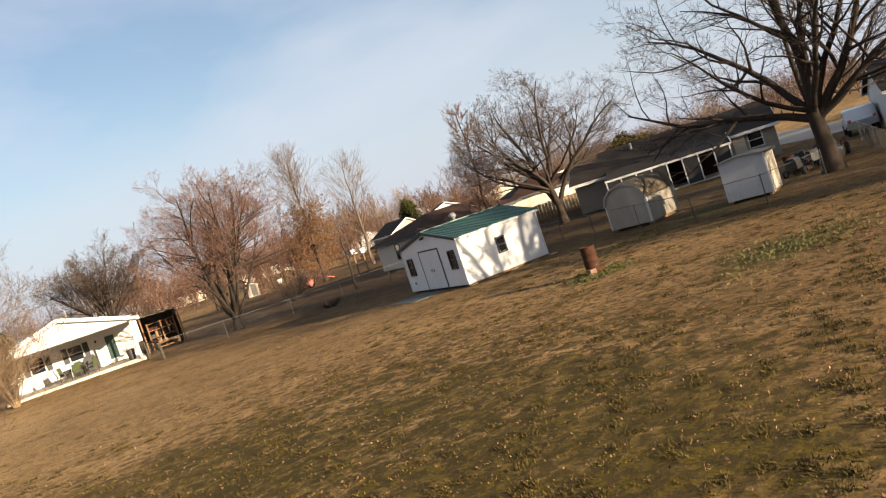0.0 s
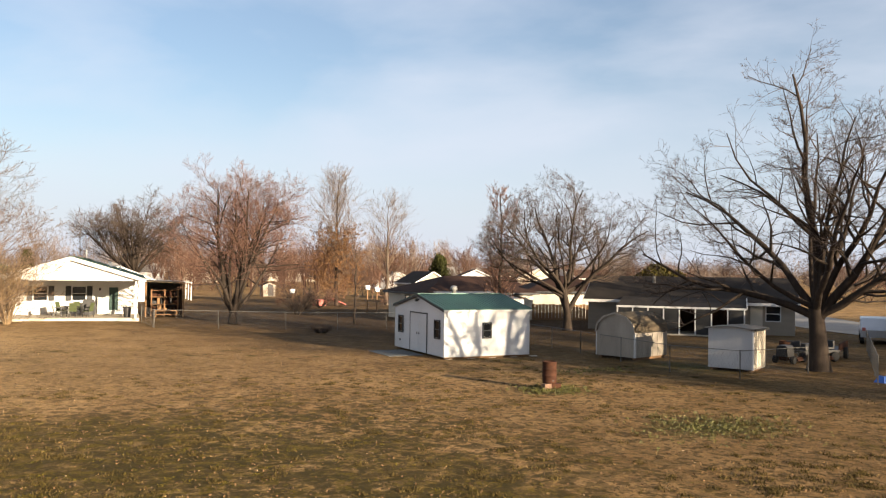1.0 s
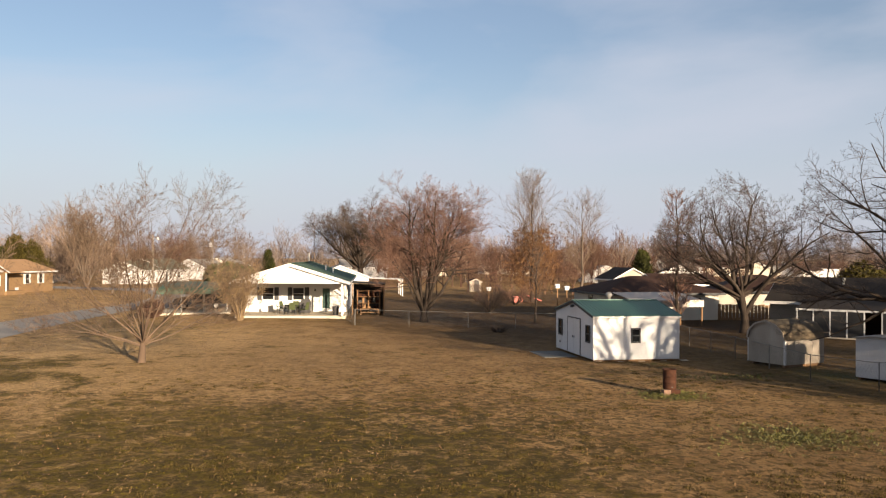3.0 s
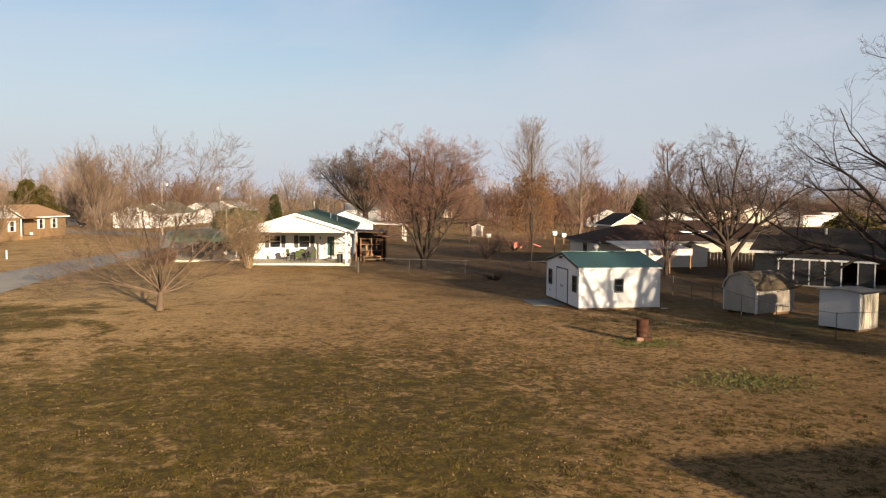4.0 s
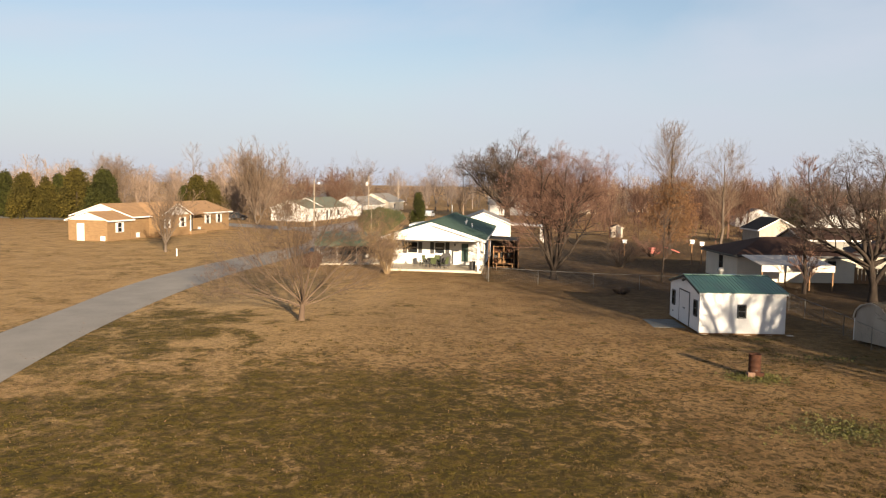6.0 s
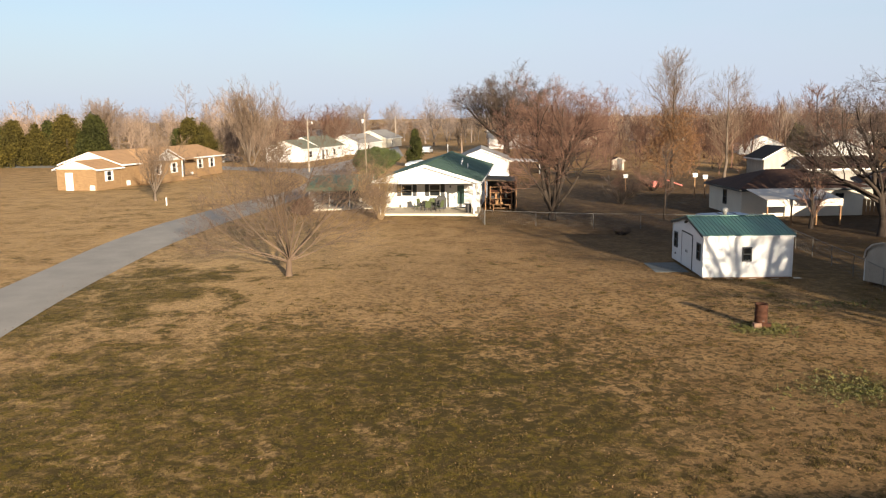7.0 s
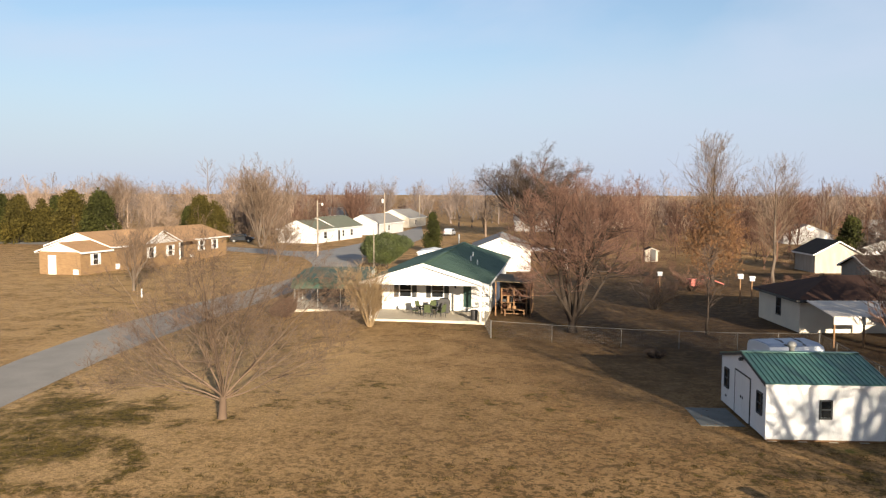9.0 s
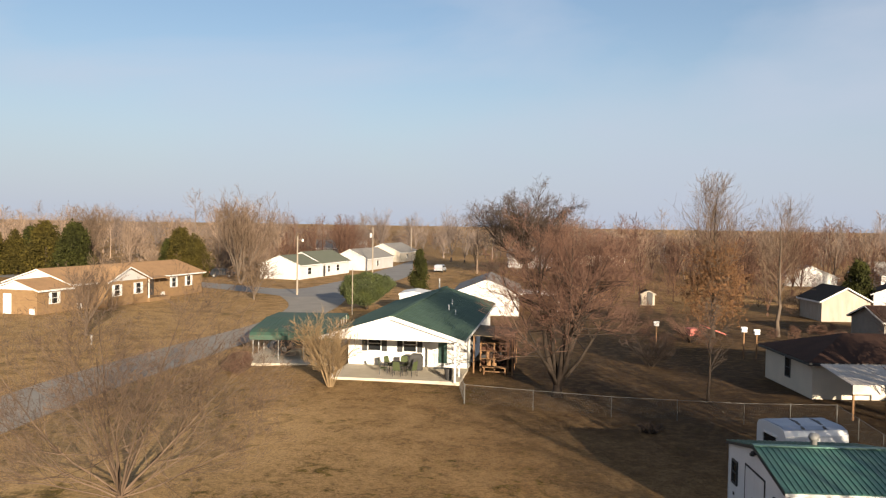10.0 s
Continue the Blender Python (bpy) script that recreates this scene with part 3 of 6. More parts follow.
def build_shed():
    s = thing("shed", "white sided shed with green metal roof and double doors", "shed", 0, 0, 0, z=0.0)
    L, W, H, R = SHED_L, SHED_W, SHED_H, SHED_R
    body = B().box(0, 0, 0.12, L, W, H)
    part("wall", body, SHED_WHITE, s)
    for x0 in (0.0, L - 0.1):
        part("gable", B().extrude([(0, H + 0.002), (W, H + 0.002), (W / 2, H + R)], x0, x0 + 0.1), SHED_WHITE, s)
    # lap siding: each board tilts out at its foot
    def laps(along, z0, z1, place):
        zz = z0
        while zz < z1:
            place(zz, min(zz + 0.2, z1))
            zz += 0.2
    front = B()
    def lap_front(a, b_):
        front.add([(0.05, -0.004, b_), (L - 0.05, -0.004, b_), (L - 0.05, -0.022, a), (0.05, -0.022, a), (0.05, 0, a), (L - 0.05, 0, a)], ((0, 1, 2, 3), (3, 2, 5, 4)))
    laps(L, 0.14, H - 0.02, lap_front)
    part("siding", front, SHED_WHITE, s)
    end = B()
    def lap_end(a, b_):
        def half(z):
            return W / 2 - 0.05 if z <= H else max(0.02, (H + R - z) / R * W / 2)
        ha, hb = half(a), half(b_)
        end.add([(-0.004, W / 2 - hb, b_), (-0.004, W / 2 + hb, b_), (-0.022, W / 2 + ha, a), (-0.022, W / 2 - ha, a), (0, W / 2 + ha, a), (0, W / 2 - ha, a)], ((0, 1, 2, 3), (3, 2, 4, 5)))
    laps(W, 0.14, H + R - 0.1, lap_end)
    part("siding", end, SHED_WHITE, s)
    # corner boards and a dark line at the eaves
    for cx, cy in ((0, 0), (L, 0), (0, W), (L, W)):
        part("corner_board", B().box(cx - 0.035, cy - 0.035, 0.12, cx + 0.06 if cx == 0 else cx + 0.035, cy + 0.06 if cy == 0 else cy + 0.035, H), SHED_WHITE, s)
    sl = R / (W / 2)
    ov = 0.14
    for sy in (-1, 1):
        e = W / 2 + ov
        z_e = H + 0.05 - ov * sl
        q = [(-0.10, W / 2 + sy * e, z_e + 0.07), (L + 0.10, W / 2 + sy * e, z_e + 0.07), (L + 0.10, W / 2, H + R + 0.12), (-0.10, W / 2, H + R + 0.12)]
        roof = part("roof", B().slab(q, 0.04), GREEN_METAL, s)
        ribs = B()
        n = 24
        for i in range(n + 1):
            xx = -0.09 + i * (L + 0.18) / n
            ribs.beam((xx, W / 2 + sy * e, z_e + 0.085), (xx, W / 2, H + R + 0.135), 0.045, 0.035)
        part("rib", ribs, GREEN_METAL, roof, "raised metal roofing ribs")
        for gx in (-0.115, L + 0.115):
            part("bargeboard", B().beam((gx, W / 2 + sy * e, z_e), (gx, W / 2, H + R + 0.05), 0.03, 0.10), BLACK_TRIM, s, "dark painted bargeboard")
        part("fascia", B().box(-0.1, W / 2 + sy * e - 0.015, z_e - 0.05, L + 0.1, W / 2 + sy * e + 0.015, z_e + 0.04), WHITE, s)
    part("ridge_cap", B().beam((-0.12, W / 2, H + R + 0.14), (L + 0.12, W / 2, H + R + 0.14), 0.26, 0.04), GREEN_METAL, s)
    # roof vent
    v = part("roof_vent", B().lathe([(0.11, H + R - 0.25), (0.11, H + R + 0.28), (0.17, H + R + 0.30), (0.2, H + R + 0.42), (0.14, H + R + 0.52), (0.0, H + R + 0.55)], 16, (L * 0.46, W / 2 + 0.35)), STEEL, s, "round galvanised turbine vent", smooth=True)
    # windows
    for yy in (0.72, W - 0.80):
        window_part(s, pose(-0.02, yy, 1.40, 0, 0, 90), 0.50, 0.80, BLACK_TRIM)
    window_part(s, pose(L * 0.49, -0.02, 1.36, 0, 0, 180), 0.38, 0.66, BLACK_TRIM)
    # double doors
    d0, d1, dh = 1.95, 3.95, 2.06
    fr = B()
    fr.box(-0.05, d0 - 0.06, 0.14, -0.02, d0, dh + 0.06).box(-0.05, d1, 0.14, -0.02, d1 + 0.06, dh + 0.06).box(-0.05, d0, dh, -0.02, d1, dh + 0.06)
    part("door_frame", fr, BLACK_TRIM, s, "dark door surround")
    for a, c in ((d0 + 0.01, (d0 + d1) / 2 - 0.008), ((d0 + d1) / 2 + 0.008, d1 - 0.01)):
        dr = part("door", B().box(-0.045, a, 0.15, -0.0, c, dh - 0.01), SHED_WHITE, s, "white shed door leaf")
        hy = c - 0.12 if a < 2.5 else a + 0.12
        part("handle", B().box(-0.075, hy - 0.02, 1.0, -0.045, hy + 0.02, 1.12), BLACK_TRIM, dr)
    lamp = part("wall_lamp", B().box(-0.14, W / 2 - 0.12, H + 0.42, -0.022, W / 2 + 0.12, H + 0.5).box(-0.2, W / 2 - 0.07, H + 0.36, -0.06, W / 2 + 0.07, H + 0.46), BLACK_TRIM, s, "dark gable lamp")
    part("outlet", B().box(-0.05, W - 0.75, 0.5, -0.02, W - 0.62, 0.6), BLACK_TRIM, s)
    for a in (0.1, W - 0.22):
        part("skid", B().box(0.05, a, 0.02, L - 0.05, a + 0.12, 0.12), WOOD, s)
    for i in range(5):
        part("block", B().box(0.1 + i * 1.2, 0.02, -0.15, 0.45 + i * 1.2, 0.3, 0.03), CONCRETE, s)
    return s


build_shed()
single("doorstep", B().box(-2.0, 2.0, -0.05, -0.15, 4.9, 0.05), SHADED_SLAB, "flat concrete pad before the shed doors, coloured dark for its shade", "step")


def build_barrel():
    b = thing("burn_barrel", "rusty steel burn barrel standing on blocks", "barrel", -0.6, -9.9, z=0.0)
    b.scale = (0.9, 0.9, 0.84)
    prof = [(0.0, 0.30), (0.285, 0.30), (0.29, 0.33), (0.283, 0.36), (0.283, 0.60), (0.297, 0.62), (0.283, 0.64), (0.283, 0.88), (0.297, 0.90), (0.283, 0.92), (0.285, 1.18), (0.298, 1.20), (0.298, 1.225), (0.27, 1.225), (0.268, 0.36), (0.0, 0.34)]
    part("drum", B().lathe(prof, 28), RUST, b, smooth=True)
    part("hole", B().box(-0.05, -0.292, 0.40, 0.03, -0.27, 0.44), DARK, b)
    for i, (x, y, a, mt) in enumerate(((-0.22, -0.14, 15, CLAY), (0.2, -0.16, -20, RUST), (0.02, 0.2, 40, CLAY))):
        part("block", B().box(-0.2, -0.1, 0.0, 0.2, 0.1, 0.295, pose(x, y, 0, 0, 0, a)), mt, b)


build_barrel()


def build_barn():
    s = thing("barn_shed", "weathered tan gambrel-roofed garden shed", "shed", 8.6, -3.4, 18, z=0.0)
    W, L, H = 2.25, 2.9, 1.32          # gable width along y, length along x
    prof = [(0, H), (0.10, 1.72), (0.46, 2.06), (W / 2, 2.26), (W - 0.46, 2.06), (W - 0.10, 1.72), (W, H)]
    part("wall", B().box(0, 0, 0.14, L, W, H), WEATHERED, s)
    for x0 in (0.0, L - 0.06):
        part("gable", B().extrude([(y, z if z > H else H + 0.002) for y, z in prof], x0, x0 + 0.06), WEATHERED, s)
    for i in range(len(prof) - 1):
        a, c = prof[i], prof[i + 1]
        part("roof", B().slab([(-0.08, a[0], a[1] + 0.05), (L + 0.08, a[0], a[1] + 0.05), (L + 0.08, c[0], c[1] + 0.05), (-0.08, c[0], c[1] + 0.05)], 0.045), MOSSY_SHINGLE, s, "worn brown shingles")
    trim = B()
    for i in range(len(prof) - 1):
        a, c = prof[i], prof[i + 1]
        trim.beam((-0.1, a[0], a[1]), (-0.1, c[0], c[1]), 0.03, 0.09)
    part("bargeboard", trim, WEATHERED, s)
    bat = B()
    for i in range(6):
        bat.box(0.2 + i * 0.45, -0.016, 0.16, 0.23 + i * 0.45, 0.0, H - 0.02)
    part("batten", bat, WEATHERED, s)
    for cy in (0.0, W):
        part("corner_board", B().box(-0.02, cy - 0.02 if cy else -0.02, 0.14, 0.07, cy + 0.02 if cy else 0.07, H), WHITE, s)
    for a in (0.1, W - 0.25):
        part("skid", B().box(0.1, a, 0.0, L - 0.1, a + 0.15, 0.14), WOOD, s)


build_barn()


def build_small_shed():
    s = thing("storage_shed", "pale grey metal storage shed with low roof", "shed", 10.5, -8.9, 26, z=0.0)
    W, L, H = 1.95, 1.75, 1.84
    part("wall", B().box(0, 0, 0.12, L, W, H), PALE_GREY, s)
    # this side's panel and ribs are cream: sunlight put into their colour
    part("sunlit_panel", B().box(0.04, -0.02, 0.16, L - 0.04, -0.001, H - 0.04), SIDING, s, "side panel coloured cream as if sunlit")
    rb = B()
    for i in range(10):
        rb.box(-0.004, 0.1 + i * 0.185, 0.14, 0.0, 0.115 + i * 0.185, H - 0.03)
    part("rib", rb, PALE_GREY, s)
    rs = B()
    for i in range(6):
        rs.box(0.16 + i * 0.25, -0.035, 0.16, 0.2 + i * 0.25, -0.02, H - 0.04)
    part("rib", rs, SIDING, s)
    for sy in (0, 1):
        y0, y1 = (-0.12, W / 2) if sy == 0 else (W + 0.12, W / 2)
        part("roof", B().slab([(-0.12, y0, H + 0.05), (L + 0.12, y0, H + 0.05), (L + 0.12, y1, H + 0.16), (-0.12, y1, H + 0.16)], 0.04), GREY_SHINGLE, s)
    part("gable", B().extrude([(0, H), (W, H), (W / 2, H + 0.13)], 0, 0.04), PALE_GREY, s)
    part("gable", B().extrude([(0, H), (W, H), (W / 2, H + 0.13)], L - 0.04, L), PALE_GREY, s)
    part("fascia", B().box(-0.13, -0.14, H - 0.04, L + 0.13, -0.115, H + 0.06), BLACK_TRIM, s)
    part("corner_board", B().box(-0.03, -0.04, 0.12, 0.06, 0.03, H), WHITE, s)
    for a in (0.08, W - 0.2):
        part("skid", B().box(0.05, a, 0.0, L - 0.05, a + 0.12, 0.12), WOOD, s)


build_small_shed()


# ---- the white house with the porch ----
def build_white_house():
    X, Y, T = -15.65, 24.9, -5.2
    h = thing("house", "white house with green shingle roof and open porch", "house", X, Y, T, z=0.66)
    hw, L, y0 = 4.25, 25.0, 5.6
    eave, rise, e = 2.62, 1.42, 4.72
    part("wall", B().box(-hw, y0, -0.4, hw, L - 0.4, eave + 0.05), WHITE, h)
    s = rise / e
    # front and back gable fields
    part("gable", B().add([Vector((x, y, z)) for y in (0.25, 0.37) for x, z in ((-e + 0.15, eave - 0.02), (e - 0.15, eave - 0.02), (0, eave + rise - 0.06))], ((0, 1, 2), (5, 4, 3), (0, 3, 4, 1), (1, 4, 5, 2), (2, 5, 3, 0))), WHITE, h, "white boarded porch gable")
    part("gable", B().add([Vector((x, y, z)) for y in (L - 0.5, L - 0.4) for x, z in ((-hw, eave), (hw, eave), (0, eave + rise - 0.2))], ((0, 1, 2), (5, 4, 3), (0, 3, 4, 1), (1, 4, 5, 2), (2, 5, 3, 0))), WHITE, h)
    part("porch_ceiling", B().box(-e + 0.1, 0.3, eave - 0.06, e - 0.1, y0, eave - 0.02), WHITE, h)
    for sx in (-1, 1):
        q = [(sx * e, 0, eave + 0.08), (sx * e, L, eave + 0.08), (0, L, eave + rise + 0.08), (0, 0, eave + rise + 0.08)]
        roof = part("roof", B().slab(q, 0.07), GREEN_SHINGLE, h)
        rows = B()
        n = 26
        for i in range(n):
            u0, u1 = i / n, (i + 0.92) / n
            a = Vector((sx * e * (1 - u0), 0.02, eave + 0.085 + rise * u0 + 0.022))
            c = Vector((sx * e * (1 - u1), 0.02, eave + 0.085 + rise * u1 + 0.004))
            rows.add([a, a + Vector((0, L - 0.04, 0)), c + Vector((0, L - 0.04, 0)), c, a - Vector((0, 0, 0.03)), a + Vector((0, L - 0.04, -0.03))], ((0, 1, 2, 3), (0, 4, 5, 1)))
        part("shingle_course", rows, GREEN_SHINGLE, roof)
        part("fascia", B().box(sx * e - 0.03, 0, eave - 0.1, sx * e + 0.03, L, eave + 0.07), WHITE, h)
        part("bargeboard", B().beam((sx * e, -0.03, eave - 0.02), (0, -0.03, eave + rise), 0.05, 0.24), WHITE, h)
    part("ridge_cap", B().beam((0, 0, eave + rise + 0.12), (0, L, eave + rise + 0.12), 0.34, 0.05), GREEN_SHINGLE, h)
    # roof pipes
    part("flue", B().tube([(-0.3, L - 2.2, eave + rise - 0.1), (-0.3, L - 2.2, eave + rise + 1.0)], [0.08, 0.08], 10), STEEL, h, "thin grey flue pipe")
    for x, y in ((2.2, 11.0), (2.9, 9.6), (2.0, 14.5)):
        part("vent_pipe", B().tube([(x, y, eave + rise * (1 - x / e)), (x, y, eave + rise * (1 - x / e) + 0.5)], [0.06, 0.06], 8), WHITE, h)
    # front wall: two shuttered windows and a door
    for x in (-2.35, 0.2):
        window_part(h, pose(x, y0, 1.52, 0, 0, 180), 0.88, 1.0, WHITE, BLACK_TRIM)
    d = part("door", B().box(2.12, y0 - 0.06, 0.06, 2.98, y0 - 0.005, 2.08), WHITE, h, "white storm door with dark glass")
    part("pane", B().box(2.24, y0 - 0.075, 0.30, 2.86, y0 - 0.061, 1.98), DARK_GREEN, d, "dark green glazed panel")
    part("door_frame", B().box(2.0, y0 - 0.08, 0.0, 2.11, y0 - 0.003, 2.16).box(2.99, y0 - 0.08, 0.0, 3.1, y0 - 0.003, 2.16).box(2.0, y0 - 0.08, 2.09, 3.1, y0 - 0.003, 2.18), WHITE, h)
    part("doormat", B().box(2.0, y0 - 0.75, 0.0, 3.2, y0 - 0.12, 0.03), BLACK_TRIM, h)
    part("wall_lamp", B().box(1.55, y0 - 0.14, 1.75, 1.67, y0, 1.95), BLACK_TRIM, h)
    # lap siding lines on the front and the right side
    sid = B()
    zz = 0.1
    while zz < eave - 0.1:
        sid.add([(-hw, y0 - 0.003, zz + 0.19), (hw, y0 - 0.003, zz + 0.19), (hw, y0 - 0.016, zz), (-hw, y0 - 0.016, zz), (-hw, y0, zz), (hw, y0, zz)], ((0, 1, 2, 3), (3, 2, 5, 4)))
        sid.add([(hw + 0.003, y0, zz + 0.19), (hw + 0.003, L - 0.4, zz + 0.19), (hw + 0.016, L - 0.4, zz), (hw + 0.016, y0, zz), (hw, y0, zz), (hw, L - 0.4, zz)], ((0, 1, 2, 3), (3, 2, 5, 4)))
        zz += 0.2
    part("siding", sid, WHITE, h)
    for yy in (7.2, 11.0, 15.0):
        window_part(h, pose(hw, yy, 1.5, 0, 0, -90), 0.9, 1.0, WHITE)
        window_part(h, pose(-hw, yy, 1.5, 0, 0, 90), 0.9, 1.0, WHITE)
    # porch slab and posts
    part("porch_slab", B().box(-4.3, 0.6, -0.45, 4.35, y0, 0.0), CONCRETE, h, "pale concrete porch floor")
    for x, y in ((-3.9, 0.35), (4.1, 0.3), (4.1, 2.5)):
        part("post", B().box(x - 0.06, y - 0.06, 0, x + 0.06, y + 0.06, eave - 0.03), WHITE, h)
    part("handrail", B().beam((4.1, 0.3, 0.9), (4.1, 2.5, 0.9), 0.05, 0.05).beam((4.1, 0.3, 0.45), (4.1, 2.5, 0.45), 0.04, 0.04), WHITE, h)
    # what stands on the porch
    m = pose(X, Y, 0.66, 0, 0, T)
    table = new("patio_table")
    table.matrix_basis = m @ pose(-0.1, 2.55, 0)
    tagged(table, "round patio table on the porch", "table")
    part("tabletop", B().lathe([(0, 0.70), (0.52, 0.70), (0.55, 0.715), (0.52, 0.73), (0, 0.73)], 20), DARK, table)
    for k in range(4):
        a = math.pi / 4 + k * math.pi / 2
        part("leg", B().beam((0.4 * math.cos(a), 0.4 * math.sin(a), 0), (0.3 * math.cos(a), 0.3 * math.sin(a), 0.7), 0.035), DARK, table)
    chair = new("patio_chair")
    tagged(chair, "green mesh patio armchair by the porch table", "chair", "chairs round the patio table")
    part("seat", B().box(-0.25, -0.24, 0.40, 0.25, 0.24, 0.43), GREEN_CLOTH, chair)
    part("backrest", B().add([Vector((x, y + dy, z)) for dy in (0, 0.03) for x, y, z in ((-0.25, 0.22, 0.43), (0.25, 0.22, 0.43), (0.22, 0.36, 1.0), (-0.22, 0.36, 1.0))], ((0, 1, 2, 3), (7, 6, 5, 4), (0, 4, 5, 1), (1, 5, 6, 2), (2, 6, 7, 3), (3, 7, 4, 0))), GREEN_CLOTH, chair)
    for sx in (-1, 1):
        part("armrest", B().beam((sx * 0.28, -0.22, 0.64), (sx * 0.28, 0.26, 0.66), 0.05, 0.03), DARK, chair)
        for yy in (-0.22, 0.24):
            part("leg", B().beam((sx * 0.27, yy * 1.1, 0), (sx * 0.27, yy, 0.64), 0.03), DARK, chair)
    spots = ((-0.95, 2.3, 100), (-0.75, 3.3, 60), (0.15, 3.5, 0), (0.85, 2.7, -80), (0.1, 1.75, 175), (1.0, 1.9, -120))
    chair.matrix_basis = m @ pose(*spots[0][:2], 0, 0, 0, spots[0][2])
    for x, y, a in spots[1:]:
        copy_thing(chair, m @ pose(x, y, 0, 0, 0, a))
    grill = new("barbecue_grill")
    grill.matrix_basis = m @ pose(0.95, 4.0, 0)
    tagged(grill, "black covered barbecue by the house wall", "grill")
    part("cover", B().add([(x, y, z) for z, q in ((0.05, 0.34), (0.9, 0.36), (1.15, 0.26)) for x, y in ((-q * 1.2, -q * 0.8), (q * 1.2, -q * 0.8), (q * 1.2, q * 0.8), (-q * 1.2, q * 0.8))], ((3, 2, 1, 0), (0, 1, 5, 4), (1, 2, 6, 5), (2, 3, 7, 6), (3, 0, 4, 7), (4, 5, 9, 8), (5, 6, 10, 9), (6, 7, 11, 10), (7, 4, 8, 11), (8, 9, 10, 11))), DARK, grill)
    bin_ = new("waste_bin")
    bin_.matrix_basis = m @ pose(3.55, 1.3, 0)
    tagged(bin_, "dark round bin at the porch corner", "bin")
    part("body", B().lathe([(0, 0.01), (0.22, 0.01), (0.28, 0.7), (0.25, 0.72), (0, 0.74)], 16), DARK, bin_)
    # lean-to with timber racks on the right side
    m = m @ pose(0.1, 1.8, 0)
    k = new("lean_to")
    k.matrix_basis = m @ pose(4.6, 3.2, 0)
    tagged(k, "open lean-to with flat weathered roof on timber posts", "shelter")
    part("roof", B().slab([(-0.3, -0.3, 2.5), (2.9, -0.3, 2.4), (2.9, 5.2, 2.4), (-0.3, 5.2, 2.5)], 0.07), MOSSY_SHINGLE, k)
    for x, y in ((0.1, 0), (2.75, 0), (2.75, 2.5), (2.75, 4.9), (0.1, 4.9)):
        part("post", B().box(x - 0.05, y - 0.05, -0.3, x + 0.05, y + 0.05, 2.38), WOOD, k)
    # dark sheets at back and side, added to paint the interior's shade
    part("back_shade", B().box(0.1, 4.6, -0.3, 2.75, 4.66, 2.36), DARK, k, "dark back sheet for the shaded interior")
    part("side_shade", B().box(2.72, 1.6, -0.3, 2.76, 4.6, 2.36), BROWN_SHINGLE, k, "dark side sheet for the shaded interior")
    rack = new("storage_rack")
    rack.matrix_basis = m @ pose(5.1, 3.9, -0.25)
    tagged(rack, "brown timber rack crowded with garden things", "rack")
    for x in (0, 0.95, 1.9):
        for y in (0, 0.5):
            part("upright", B().box(x - 0.045, y - 0.045, 0, x + 0.045, y + 0.045, 2.1), WOOD, rack)
    for z in (0.4, 0.95, 1.5, 2.0):
        part("shelf", B().box(-0.08, -0.08, z, 1.98, 0.58, z + 0.04), WOOD, rack)
    bench = new("work_bench")
    bench.matrix_basis = m @ pose(5.3, 2.9, -0.25)
    tagged(bench, "low orange-brown timber bench before the rack", "bench")
    for y in (0.0, 0.2, 0.4):
        part("plank", B().box(0, y, 0.5, 1.7, y + 0.18, 0.55), WOOD, bench)
    for x in (0.08, 1.54):
        for y in (0.04, 0.46):
            part("leg", B().box(x, y, 0, x + 0.08, y + 0.08, 0.5), WOOD, bench)
    part("stretcher", B().box(0.1, 0.06, 0.2, 1.6, 0.12, 0.28), WOOD, bench)
    rng = random.Random(5)
    for z in (0.44, 0.99, 1.54):
        x = 0.05
        while x < 1.7:
            w, hh = rng.uniform(0.14, 0.34), rng.uniform(0.15, 0.42)
            nm, mt = rng.choice((("box", WOOD), ("bucket", DARK), ("crate", RUST), ("pot", BROWN_SHINGLE), ("crate", DARK), ("box", RUST)))
            o = new(nm)
            o.matrix_basis = m @ pose(5.1 + x + w / 2, 4.15, -0.25 + z)
            tagged(o, {"box": "brown wooden box on the rack shelf", "bucket": "plastic bucket on the rack shelf", "crate": "dark brown crate on the rack shelf", "pot": "brown flower pot on the rack shelf"}[nm], nm)
            if nm in ("bucket", "pot"):
                part("body", B().lathe([(0, 0.0), (w * 0.38, 0.0), (w * 0.5, hh), (w * 0.44, hh), (w * 0.34, 0.03), (0, 0.03)], 12), mt, o)
            else:
                part("body", B().box(-w / 2, -0.18, 0, w / 2, 0.18, hh).box(-w / 2 - 0.01, -0.19, hh, w / 2 + 0.01, 0.19, hh + 0.03), mt, o)
            x += w + rng.uniform(0.03, 0.12)


build_white_house()


